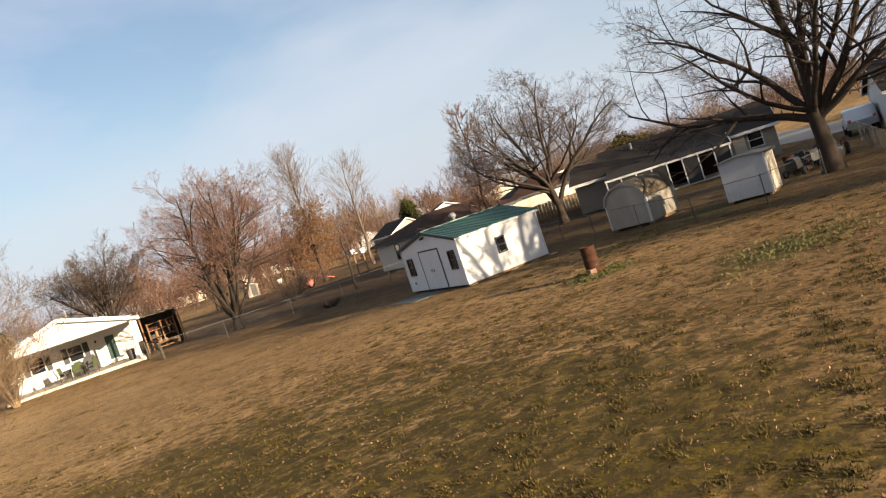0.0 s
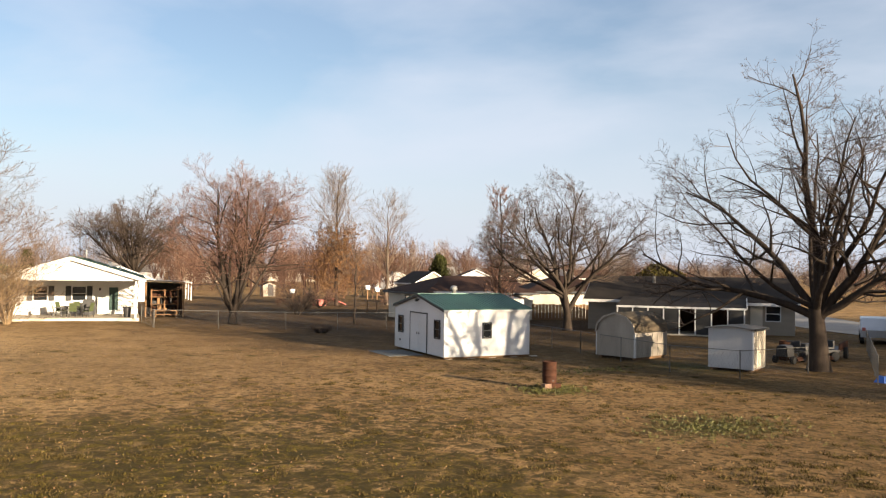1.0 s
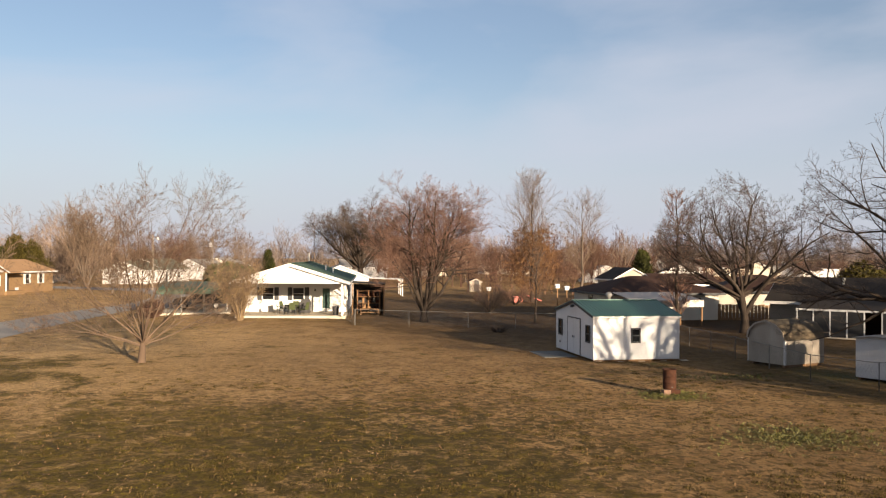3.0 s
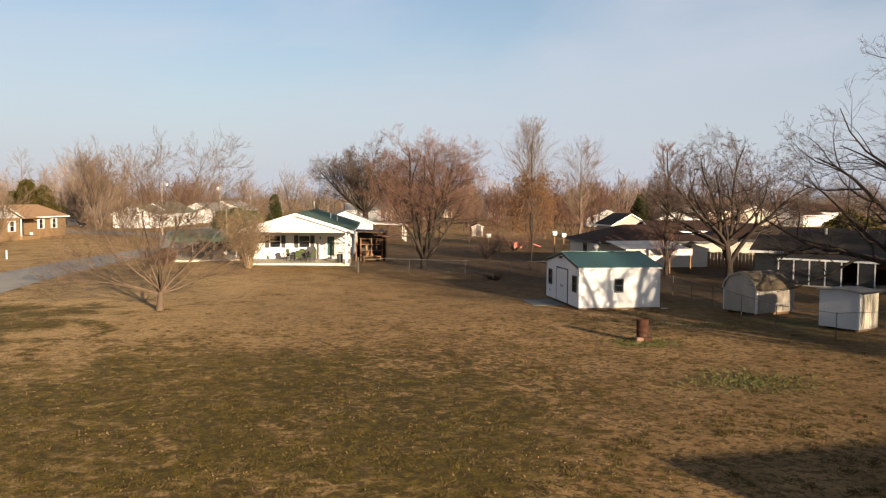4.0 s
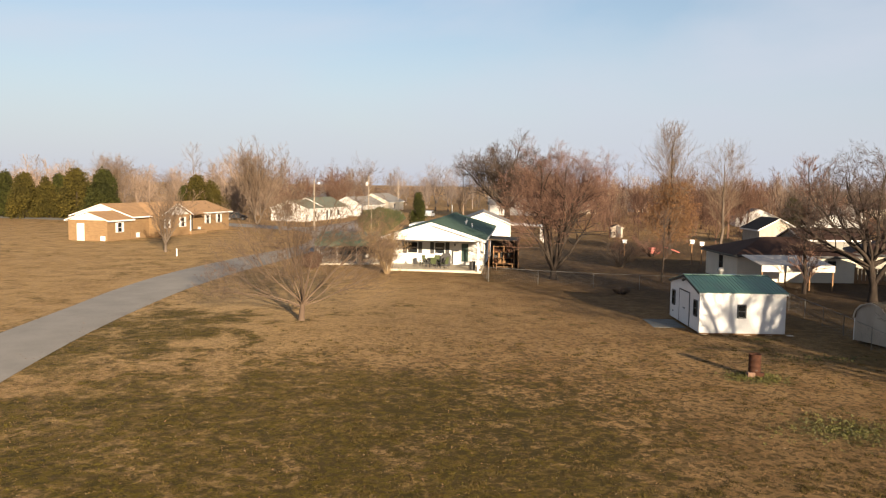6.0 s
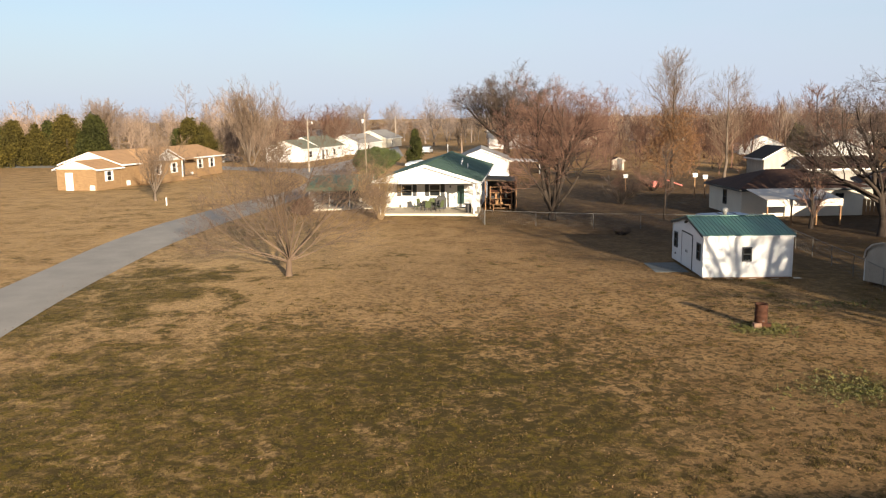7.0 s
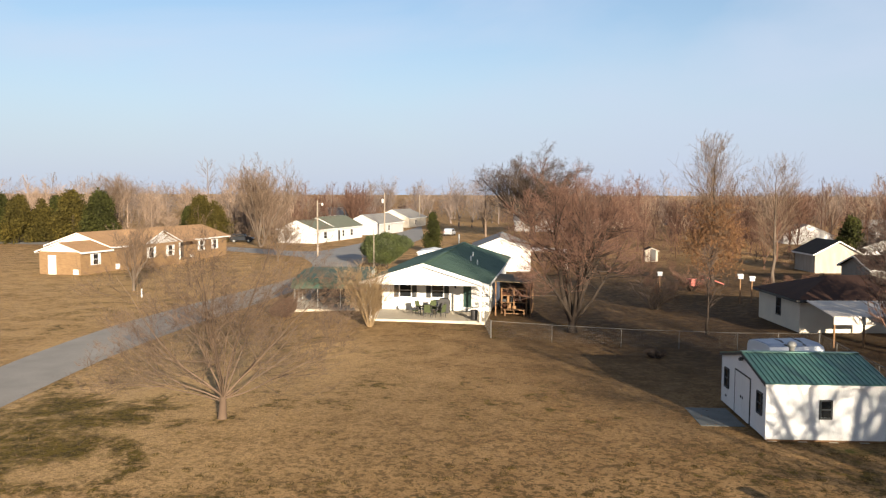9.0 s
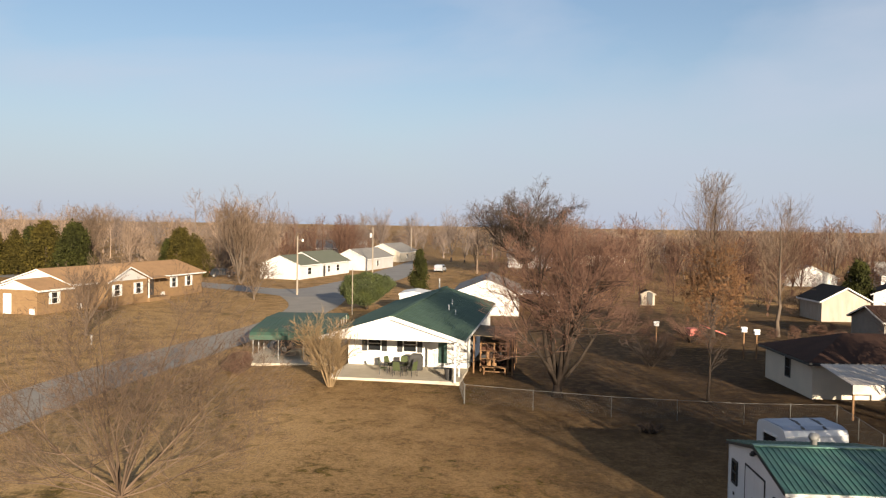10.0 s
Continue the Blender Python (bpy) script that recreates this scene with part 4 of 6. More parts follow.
def build_car(name, label, x, y, turn, paint, z=None):
    c = thing(name, label, "car", x, y, turn, z=z)
    # side profile along x (front at +x), swept across y
    prof = [(-2.2, 0.45), (-2.25, 0.9), (-2.1, 1.05), (-1.75, 1.62), (0.35, 1.66), (1.05, 1.10), (2.1, 0.95), (2.28, 0.75), (2.25, 0.42)]
    b = B()
    for yy in (-0.9, -0.8, 0.8, 0.9):
        k = 0.0 if abs(yy) < 0.85 else 0.06
        b.v.extend((px * (1 - k * 0.5), yy, pz - (k if pz > 1.2 else 0)) for px, pz in prof)
    n = len(prof)
    for j in range(3):
        for i in range(n):
            b.f.append((j * n + i, j * n + (i + 1) % n, (j + 1) * n + (i + 1) % n, (j + 1) * n + i))
    b.f.append(tuple(range(n)))
    b.f.append(tuple(range(4 * n - 1, 3 * n - 1, -1)))
    part("body", b, paint, c)
    for sy in (-1, 1):
        part("side_window", B().add([(px, sy * 0.915, pz) for px, pz in ((-1.6, 1.08), (0.75, 1.12), (0.28, 1.5), (-1.5, 1.5))], ((0, 1, 2, 3),)), GLASS, c)
        part("headlight", B().box(2.12, sy * 0.6 - 0.18, 0.72, 2.285, sy * 0.6 + 0.18, 0.86), WHITE, c)
        part("taillight", B().box(-2.27, sy * 0.72 - 0.1, 0.85, -2.2, sy * 0.72 + 0.1, 1.05), RED, c)
        for px in (-1.4, 1.4):
            w = new("wheel")
            w.parent = c
            w.matrix_basis = pose(px, sy * 0.82, 0.34, 90, 0, 0)
            part("tyre", B().lathe([(0.2, -0.1), (0.32, -0.11), (0.34, -0.06), (0.34, 0.06), (0.32, 0.11), (0.2, 0.1), (0.2, -0.1)], 18), RUBBER, w)
            part("rim", B().lathe([(0.0, -0.08), (0.19, -0.09), (0.21, 0.09), (0.0, 0.08)], 14), STEEL, w)
    part("windscreen", B().add([(0.42, -0.72, 1.60), (0.42, 0.72, 1.60), (1.06, 0.76, 1.13), (1.06, -0.76, 1.13)], ((0, 1, 2, 3),)), GLASS, c)
    return c


def build_carport():
    k = thing("carport", "open carport with rounded dark green metal roof", "carport", -26.6, 32.0, 4, z=0.62)
    W, L, H = 5.6, 12.0, 1.75
    q = [(-0.42, H - 0.22), (-0.38, H + 0.05), (-0.15, H + 0.24), (0.5, H + 0.40), (L * 0.5, H + 0.62), (L - 0.5, H + 0.40), (L + 0.1, H + 0.15), (L + 0.2, H - 0.2)]
    b = B().extrude(q + [(y, z - 0.05) for y, z in reversed(q)], -0.2, W + 0.2)
    part("roof", b, DARK_GREEN_METAL, k)
    ribs = B()
    for i in range(20):
        xx = -0.18 + i * (W + 0.36) / 19
        for (y0, z0), (y1, z1) in zip(q, q[1:]):
            ribs.beam((xx, y0, z0 + 0.01), (xx, y1, z1 + 0.01), 0.03, 0.02)
    part("rib", ribs, DARK_GREEN_METAL, k)
    for x in (0.0, W):
        for i in range(7):
            part("post", B().box(x - 0.035, i * L / 6.1 - 0.035, -0.3, x + 0.035, i * L / 6.1 + 0.035, H + 0.22), STEEL, k)
    for x in (W * 0.33, W * 0.66):
        part("post", B().box(x - 0.03, -0.03, -0.3, x + 0.03, 0.03, H + 0.22), STEEL, k)
    single("drive_pad", B().box(-0.4, -1.6, -0.25, W + 0.3, L, -0.03), CONCRETE, "pale concrete pad under the carport", "pavement", k.matrix_basis.copy(), kind="structure")
    build_car("car", "dark sport utility car parked under the carport", -23.6, 35.6, 184, CAR_DARK, z=0.60)


build_carport()


# ---- the houses round about ----
def hip_house(name, label, x, y, turn, length, width, wall_h, rise, wall_mat, roof_mat, z=None, over=0.4):
    """A hip-roofed house, ridge along local x."""
    h = thing(name, label, "house", x, y, turn, z=z)
    part("wall", B().box(0, 0, -0.5, length, width, wall_h), wall_mat, h)
    o, zz = over, wall_h - 0.02
    c = [(-o, -o, zz), (length + o, -o, zz), (length + o, width + o, zz), (-o, width + o, zz)]
    r = [(width / 2, width / 2, wall_h + rise), (length - width / 2, width / 2, wall_h + rise)]
    for face in ((c[0], c[1], r[1], r[0]), (c[2], c[3], r[0], r[1])):
        part("roof", B().slab([Vector(p) + Vector((0, 0, 0.1)) for p in face], 0.08), roof_mat, h)
    for face in ((c[1], c[2], r[1]), (c[3], c[0], r[0])):
        v = [Vector(p) + Vector((0, 0, 0.1)) for p in face]
        part("roof", B().add(v + [p - Vector((0, 0, 0.08)) for p in v], ((0, 1, 2), (5, 4, 3), (0, 3, 4, 1), (1, 4, 5, 2), (2, 5, 3, 0))), roof_mat, h)
    part("fascia", B().box(-o - 0.02, -o - 0.02, zz - 0.1, length + o + 0.02, -o, zz + 0.08).box(-o - 0.02, -o, zz - 0.1, -o, width + o, zz + 0.08).box(length + o, -o, zz - 0.1, length + o + 0.02, width + o, zz + 0.08), BLACK_TRIM, h)
    return h


def build_brick_house():
    T, X, Y = 77.5, -57.4, 64.6
    h = gable_house("brick_house", "long tan-brick ranch house with pale brown roof", X, Y, T, 27.2, 9.0, 3.0, 1.5, BRICK, TAN_SHINGLE, over=0.5, gable_over=0.35, gable_mat=WHITE, z=0.05)
    # the front cross gable
    y0, y1, xa, xb = -1.7, 0.0, 4.2, 11.9
    part("wall", B().box(xa, y0, -0.4, xb, y1, 3.0), BRICK, h)
    xm, e = (xa + xb) / 2, (xb - xa) / 2 + 0.4
    part("gable", B().add([Vector((x, y, z)) for y in (y0, y0 + 0.1) for x, z in ((xa, 3.002), (xb, 3.002), (xm, 4.5))], ((0, 1, 2), (5, 4, 3), (0, 3, 4, 1), (1, 4, 5, 2), (2, 5, 3, 0))), PALE_GREY, h, "grey boarded gable")
    for s in (-1, 1):
        part("roof", B().slab([(xm + s * e, y0 - 0.4, 3.0), (xm, y0 - 0.4, 4.7), (xm, 4.0, 4.7), (xm + s * e, 4.0, 3.0)], 0.09), TAN_SHINGLE, h)
        part("bargeboard", B().beam((xm + s * e, y0 - 0.43, 2.92), (xm, y0 - 0.43, 4.62), 0.04, 0.14), WHITE, h)
    # windows with white shutters
    for x, yy in ((5.9, y0), (10.0, y0), (20.2, 0.0), (23.8, 0.0)):
        window_part(h, pose(x, yy, 1.9, 0, 0, 180), 0.9, 1.3, WHITE, WHITE)
    # porch recess: a dark sheet paints in the shade of its opening
    part("porch_shade", B().box(12.1, -0.06, 0.5, 15.6, -0.02, 2.8), DARK, h, "dark sheet standing for the shaded porch opening")
    part("porch_post", B().box(12.1, -1.8, 0, 12.24, -1.66, 3.0), WHITE, h)
    part("porch_roof", B().slab([(11.9, -2.0, 2.95), (16.4, -2.0, 2.95), (16.4, 0, 3.12), (11.9, 0, 3.12)], 0.08), TAN_SHINGLE, h)
    part("porch_floor", B().box(11.9, -2.0, -0.3, 16.4, 0, 0.45), BRICK, h)
    for x in (1.0, 17.2):
        part("foundation_vent", B().box(x, -0.05, 0.1, x + 0.8, -0.01, 0.75), WHITE, h)
    part("gutter", B().beam((-0.3, -0.55, 2.85), (4.1, -0.55, 2.85), 0.1, 0.1), WHITE, h)
    part("gutter", B().beam((16.4, -0.55, 2.85), (27.5, -0.55, 2.85), 0.1, 0.1), WHITE, h)
    # lower wing on the near end
    w = gable_house("brick_wing", "low tan-brick garage wing with white-trimmed gable", X - 0.216 * 5.2, Y - 0.976 * 5.2, T, 5.15, 5.8, 2.75, 0.95, BRICK, TAN_SHINGLE, over=0.4, gable_over=0.3, gable_mat=WHITE, z=-0.05)
    part("door", B().box(-0.05, 3.4, 0.05, -0.01, 4.5, 2.3), WHITE, w)
    part("foundation_vent", B().box(-0.05, 0.3, 0.1, -0.01, 1.0, 0.7), WHITE, w)
    window_part(w, pose(2.6, 0, 1.75, 0, 0, 180), 0.85, 1.2, WHITE, WHITE)


def build_neighbours():
    h = gable_house("white_house", "white bungalow with pale green shingle roof", -43.4, 119.5, 77, 9.0, 8.0, 2.6, 1.6, WHITE, PALE_GREEN_SHINGLE)
    house_window(h, "front", 4.0, 1.4, 1.5, 1.2, 9.0, 8.0)
    part("garage_door", B().box(-0.05, 3.2, 0.0, -0.01, 6.8, 2.2), PALE_GREY, h)
    h = gable_house("white_house", "white bungalow with pale green shingle roof", -41.3, 128.3, 77, 14.0, 8.2, 2.6, 2.0, WHITE, PALE_GREEN_SHINGLE)
    house_window(h, "front", 8.0, 1.4, 1.4, 1.2, 14, 8.2)
    part("door", B().box(1.0, -0.05, 0.05, 1.9, -0.01, 2.1), DARK, h)
    house_window(h, "front", 3.6, 1.4, 1.0, 1.2, 14, 8.2)
    h = gable_house("grey_house", "pale grey bungalow with grey roof", -35.6, 150.0, 78, 18, 8.0, 2.6, 1.9, PALE_GREY, GREY_SHINGLE)
    house_window(h, "front", 7.0, 1.4, 1.3, 1.2, 18, 8.0)
    h = gable_house("cream_house", "cream bungalow with brown-grey roof", -32.5, 190.0, 78, 16, 10.0, 2.6, 2.2, SIDING, GREY_SHINGLE)
    house_window(h, "front", 6.0, 1.4, 1.3, 1.2, 16, 10.0)
    # white gabled house right behind the porch house
    h = gable_house("white_cottage", "white gabled house with grey roof", -5.7, 68.5, 88, 15, 7.6, 2.6, 1.5, WHITE, GREY_SHINGLE)
    house_window(h, "left", 5.2, 1.5, 0.9, 1.0, 15, 7.6)
    house_window(h, "front", 3.0, 1.5, 0.9, 1.0, 15, 7.6)
    k = thing("open_shelter", "open shelter with flat pale roof beside the house", "shelter", -5.3, 71.0, 88)
    part("roof", B().slab([(0, -4.6, 2.3), (6, -4.6, 2.3), (6, 0, 2.5), (0, 0, 2.5)], 0.08), PALE_GREY, k)
    for x in (0.1, 3, 5.9):
        part("post", B().box(x - 0.05, -4.5, -0.1, x + 0.05, -4.4, 2.28), WHITE, k)
    # camper trailer behind the shed
    k = thing("camper_trailer", "white camper trailer with blue-grey strapped roof", "trailer", 4.3, 10.0, 10, z=0.0)
    prof = [(-1.12, 0.5), (-1.2, 0.95), (-1.18, 1.95), (-1.05, 2.16), (-0.7, 2.24), (0.7, 2.24), (1.05, 2.16), (1.18, 1.95), (1.2, 0.95), (1.12, 0.5)]
    part("body", B().extrude(prof, -1.45, 1.45), SHED_WHITE, k)
    part("roof", B().extrude([(-1.04, 2.17), (-0.7, 2.25), (0.7, 2.25), (1.04, 2.17), (1.02, 2.2), (0.7, 2.285), (-0.7, 2.285), (-1.02, 2.2)], -1.4, 1.4), BLUE_GREY, k, "blue-grey roof sheet")
    part("trim", B().extrude([(-1.215, 0.9), (-1.2, 0.9), (-1.2, 0.98), (-1.215, 0.98)], -1.46, 1.46), BLACK_TRIM, k)
    for x in (-0.55, 0.45):
        part("strap", B().beam((x, -1.05, 2.24), (x + 0.25, 0.0, 2.31), 0.12, 0.03).beam((x + 0.25, 0.0, 2.31), (x + 0.3, 1.05, 2.24), 0.12, 0.03), DARK, k)
    for sy in (-1, 1):
        w = part("wheel", B().lathe([(0, -0.1), (0.32, -0.1), (0.34, 0), (0.32, 0.1), (0, 0.1)], 16), RUBBER, k)
        w.matrix_basis = pose(0.2, sy * 1.0, 0.33, 90, 0, 0)
    part("tow_bar", B().beam((-1.45, 0, 0.5), (-2.5, 0, 0.45), 0.12), DARK, k)
    part("jack", B().beam((-2.3, 0, 0), (-2.3, 0, 0.6), 0.07), STEEL, k)
    window_part(k, pose(-1.45, 0, 1.5, 0, 0, 90), 1.1, 0.5, WHITE, split=False)
    window_part(k, pose(0.2, -1.19, 1.5, 0, 0, 180), 0.9, 0.4, WHITE, split=False)
    # grey house with the brown hip roof and its patio awning
    h = hip_house("grey_bungalow", "pale bungalow with dark brown hip roof", 11.0, 25.8, 3, 10.6, 7.4, 2.3, 1.35, SIDING, BROWN_SHINGLE)
    window_part(h, pose(0, 3.6, 1.4, 0, 0, 90), 0.7, 1.2, BLACK_TRIM)
    window_part(h, pose(8.4, 0, 1.5, 0, 0, 180), 0.6, 0.7, BLACK_TRIM)
    k = thing("patio_awning", "pale corrugated metal awning on timber posts", "awning", 11.0, 20.2, 3)
    n = 49
    vs = [(i * 0.125, y, z + (0.05 if i % 2 else 0.0) - d) for d in (0.0, 0.02) for y, z in ((0.0, 2.0), (4.0, 2.49)) for i in range(n)]
    fs = [(i, i + 1, n + i + 1, n + i) for i in range(n - 1)] + [(3 * n + i, 3 * n + i + 1, 2 * n + i + 1, 2 * n + i) for i in range(n - 1)]
    fs += [(2 * n + i, 2 * n + i + 1, i + 1, i) for i in range(n - 1)] + [(n + i, n + i + 1, 3 * n + i + 1, 3 * n + i) for i in range(n - 1)]
    b = B().add(vs, fs)
    part("roof", b, CORRUGATED, k)
    part("skirt", B().box(0, -0.03, 1.5, 6.0, 0.0, 2.03), CORRUGATED, k)
    for x in (0.1, 2.0, 4.0, 5.9):
        part("post", B().box(x - 0.05, 0.05, -0.3, x + 0.05, 0.15, 2.0), WOOD, k)
    # cream house with its shaded side door, and the board fence before it
    h = hip_house("cream_house", "cream house with brown roof and dark-glazed side door", 22.8, 29.0, -20, 8.0, 6.6, 2.4, 1.4, CREAM, BROWN_SHINGLE)
    d = part("door", B().box(-0.05, 0.9, 0.05, -0.005, 1.8, 2.05), SHED_WHITE, h, "white side door")
    part("pane", B().box(-0.065, 1.15, 1.0, -0.051, 1.55, 1.8), DARK, d, "dark glass panel")
    part("vent", B().box(-0.03, 3.4, 1.75, -0.004, 3.9, 2.05), DARK, h)
    part("downpipe", B().tube([(-0.06, 0.08, 0.0), (-0.06, 0.08, 2.35)], [0.04, 0.04], 8), SHED_WHITE, h)
    k = thing("board_fence", "dark brown board fence", "fence", 20.9, 26.6, -24)
    for i in range(28):
        part("board", B().box(i * 0.3, -0.015, -0.1, i * 0.3 + 0.27, 0.015, 1.35 + 0.03 * (i % 3)), WOOD, k)
    # dark-roofed house with the long porch
    T, X, Y = -46.0, 19.9, 15.9
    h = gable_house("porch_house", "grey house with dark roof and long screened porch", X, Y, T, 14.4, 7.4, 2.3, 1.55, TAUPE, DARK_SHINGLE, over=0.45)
    # end panel paler than the other walls: sunlight put into its colour
    part("sunlit_end_wall", B().box(14.4, 0.2, 0.1, 14.43, 7.2, 2.25), CREAM, h, "end wall panel coloured cream as if sunlit")
    for yy in (1.8, 3.8, 5.7):
        window_part(h, pose(14.43, yy, 1.4, 0, 0, -90), 0.7, 1.2, WHITE)
    part("porch_roof", B().slab([(2.6, -3.6, 1.95), (11.2, -3.6, 1.95), (11.2, 0, 2.5), (2.6, 0, 2.5)], 0.09), DARK_SHINGLE, h)
    part("porch_beam", B().box(2.6, -3.62, 1.84, 11.2, -3.54, 1.97), WHITE, h)
    part("porch_floor", B().box(2.6, -3.6, -0.3, 11.2, 0, 0.08), CONCRETE, h)
    # dark sheet over the wall puts the porch's inner shade into colour
    part("porch_shade", B().box(2.7, -0.03, 0.08, 11.1, -0.005, 2.3), BROWN_SHINGLE, h, "dark sheet for the shade inside the porch")
    for i in range(9):
        x = 2.68 + i * 1.05
        part("post", B().box(x - 0.04, -3.6, 0.05, x + 0.04, -3.52, 1.85), WHITE, h)
    # black screens paint porch shade into most bays; two stand open on the interior
    for i in range(8):
        if i in (4, 6):
            continue
        x = 2.68 + i * 1.05
        part("screen", B().box(x + 0.05, -3.57, 0.1, x + 1.0, -3.55, 1.83), SCREEN, h, "black screen panel painting in porch shade")
    part("porch_end", B().box(2.6, -3.5, 0.08, 2.64, 0, 1.95), TAUPE, h)
    part("rake_board", B().beam((11.25, -3.6, 1.95), (11.25, 0.0, 2.52), 0.05, 0.14), WHITE, h)
    window_part(h, pose(13.0, 0, 1.5, 0, 0, 180), 0.9, 1.0, WHITE)
    part("door", B().box(11.5, -0.05, 0.05, 12.3, -0.01, 2.05), SIDING, h)
    part("flue", B().tube([(4.6, 2.6, 3.0), (4.6, 2.6, 4.0)], [0.12, 0.12], 8), STEEL, h)
    # grey siding on white walls puts their shade into the colour
    gable_house("brown_roofed_house", "brown-roofed house behind the yards, white walls greyed for shade", 27.0, 50.0, 3, 8, 6.0, 2.3, 1.1, GREY_SIDING, BROWN_SHINGLE)
    # far gabled houses beyond the yards
    gable_house("cream_house", "cream house with dark roof", 35.0, 70.0, 92, 6.0, 5.6, 2.4, 1.5, WEATHERED, DARK_SHINGLE)
    gable_house("white_house", "small white house among bare trees", 55.0, 126.0, 78, 10, 9.0, 2.7, 1.9, WHITE, GREY_SHINGLE, z=-0.9)
    h = gable_house("white_house", "white two-window house behind the cream house", 47.0, 76.0, 66, 9, 8.0, 2.6, 1.7, WHITE, BROWN_SHINGLE)
    house_window(h, "left", 2.6, 1.5, 0.9, 1.1, 9, 8.0)
    house_window(h, "left", 5.4, 1.5, 0.9, 1.1, 9, 8.0)
    k = gable_house("garden_hut", "small weathered garden hut under the bare trees", 13.4, 85.0, 88, 2.2, 1.8, 1.5, 0.4, WEATHERED, BROWN_SHINGLE, trim=WEATHERED, over=0.15, gable_over=0.15)
    part("door", B().box(-0.04, 0.3, 0.05, -0.004, 1.1, 1.9), DARK, k)
    k = gable_house("white_trailer_home", "low white flat-fronted home behind the porch house", -16.6, 69.0, 88, 5.0, 3.2, 2.2, 0.25, WHITE, WHITE, over=0.1, gable_over=0.1)
    for x, y, a, L in ((104, 190, 10, 14), (128, 176, -5, 14), (150, 205, 20, 14), (44, 215, 0, 16), (14, 190, 10, 14), (-4, 172, 0, 12), (-62, 215, 5, 16), (80, 108, 60, 10), (100, 130, 30, 10), (60, 120, 10, 11)):
        gable_house("distant_house", "pale distant house among bare trees", x, y, a, L, 9.0, 2.7, 2.1, random.choice((WHITE, SIDING, PALE_GREY)), random.choice((GREY_SHINGLE, BROWN_SHINGLE)), group="distant houses")


build_brick_house()
build_neighbours()
# unseen house, added only to cast shade on the near lawn
h = gable_house("shade_bungalow", "unseen brick bungalow added so its roof shades the lawn", 2.0, -48.8, 4, 10.5, 8.0, 2.6, 1.7, BRICK, DARK_SHINGLE)
house_window(h, "back", 3.0, 1.5, 1.2, 1.2, 10.5, 8.0)
house_window(h, "back", 7.5, 1.5, 1.2, 1.2, 10.5, 8.0)


# ---- trees ----
def perp(d, rng):
    v = Vector((rng.uniform(-1, 1), rng.uniform(-1, 1), rng.uniform(-1, 1)))
    v -= d * v.dot(d)
    return v.normalized()


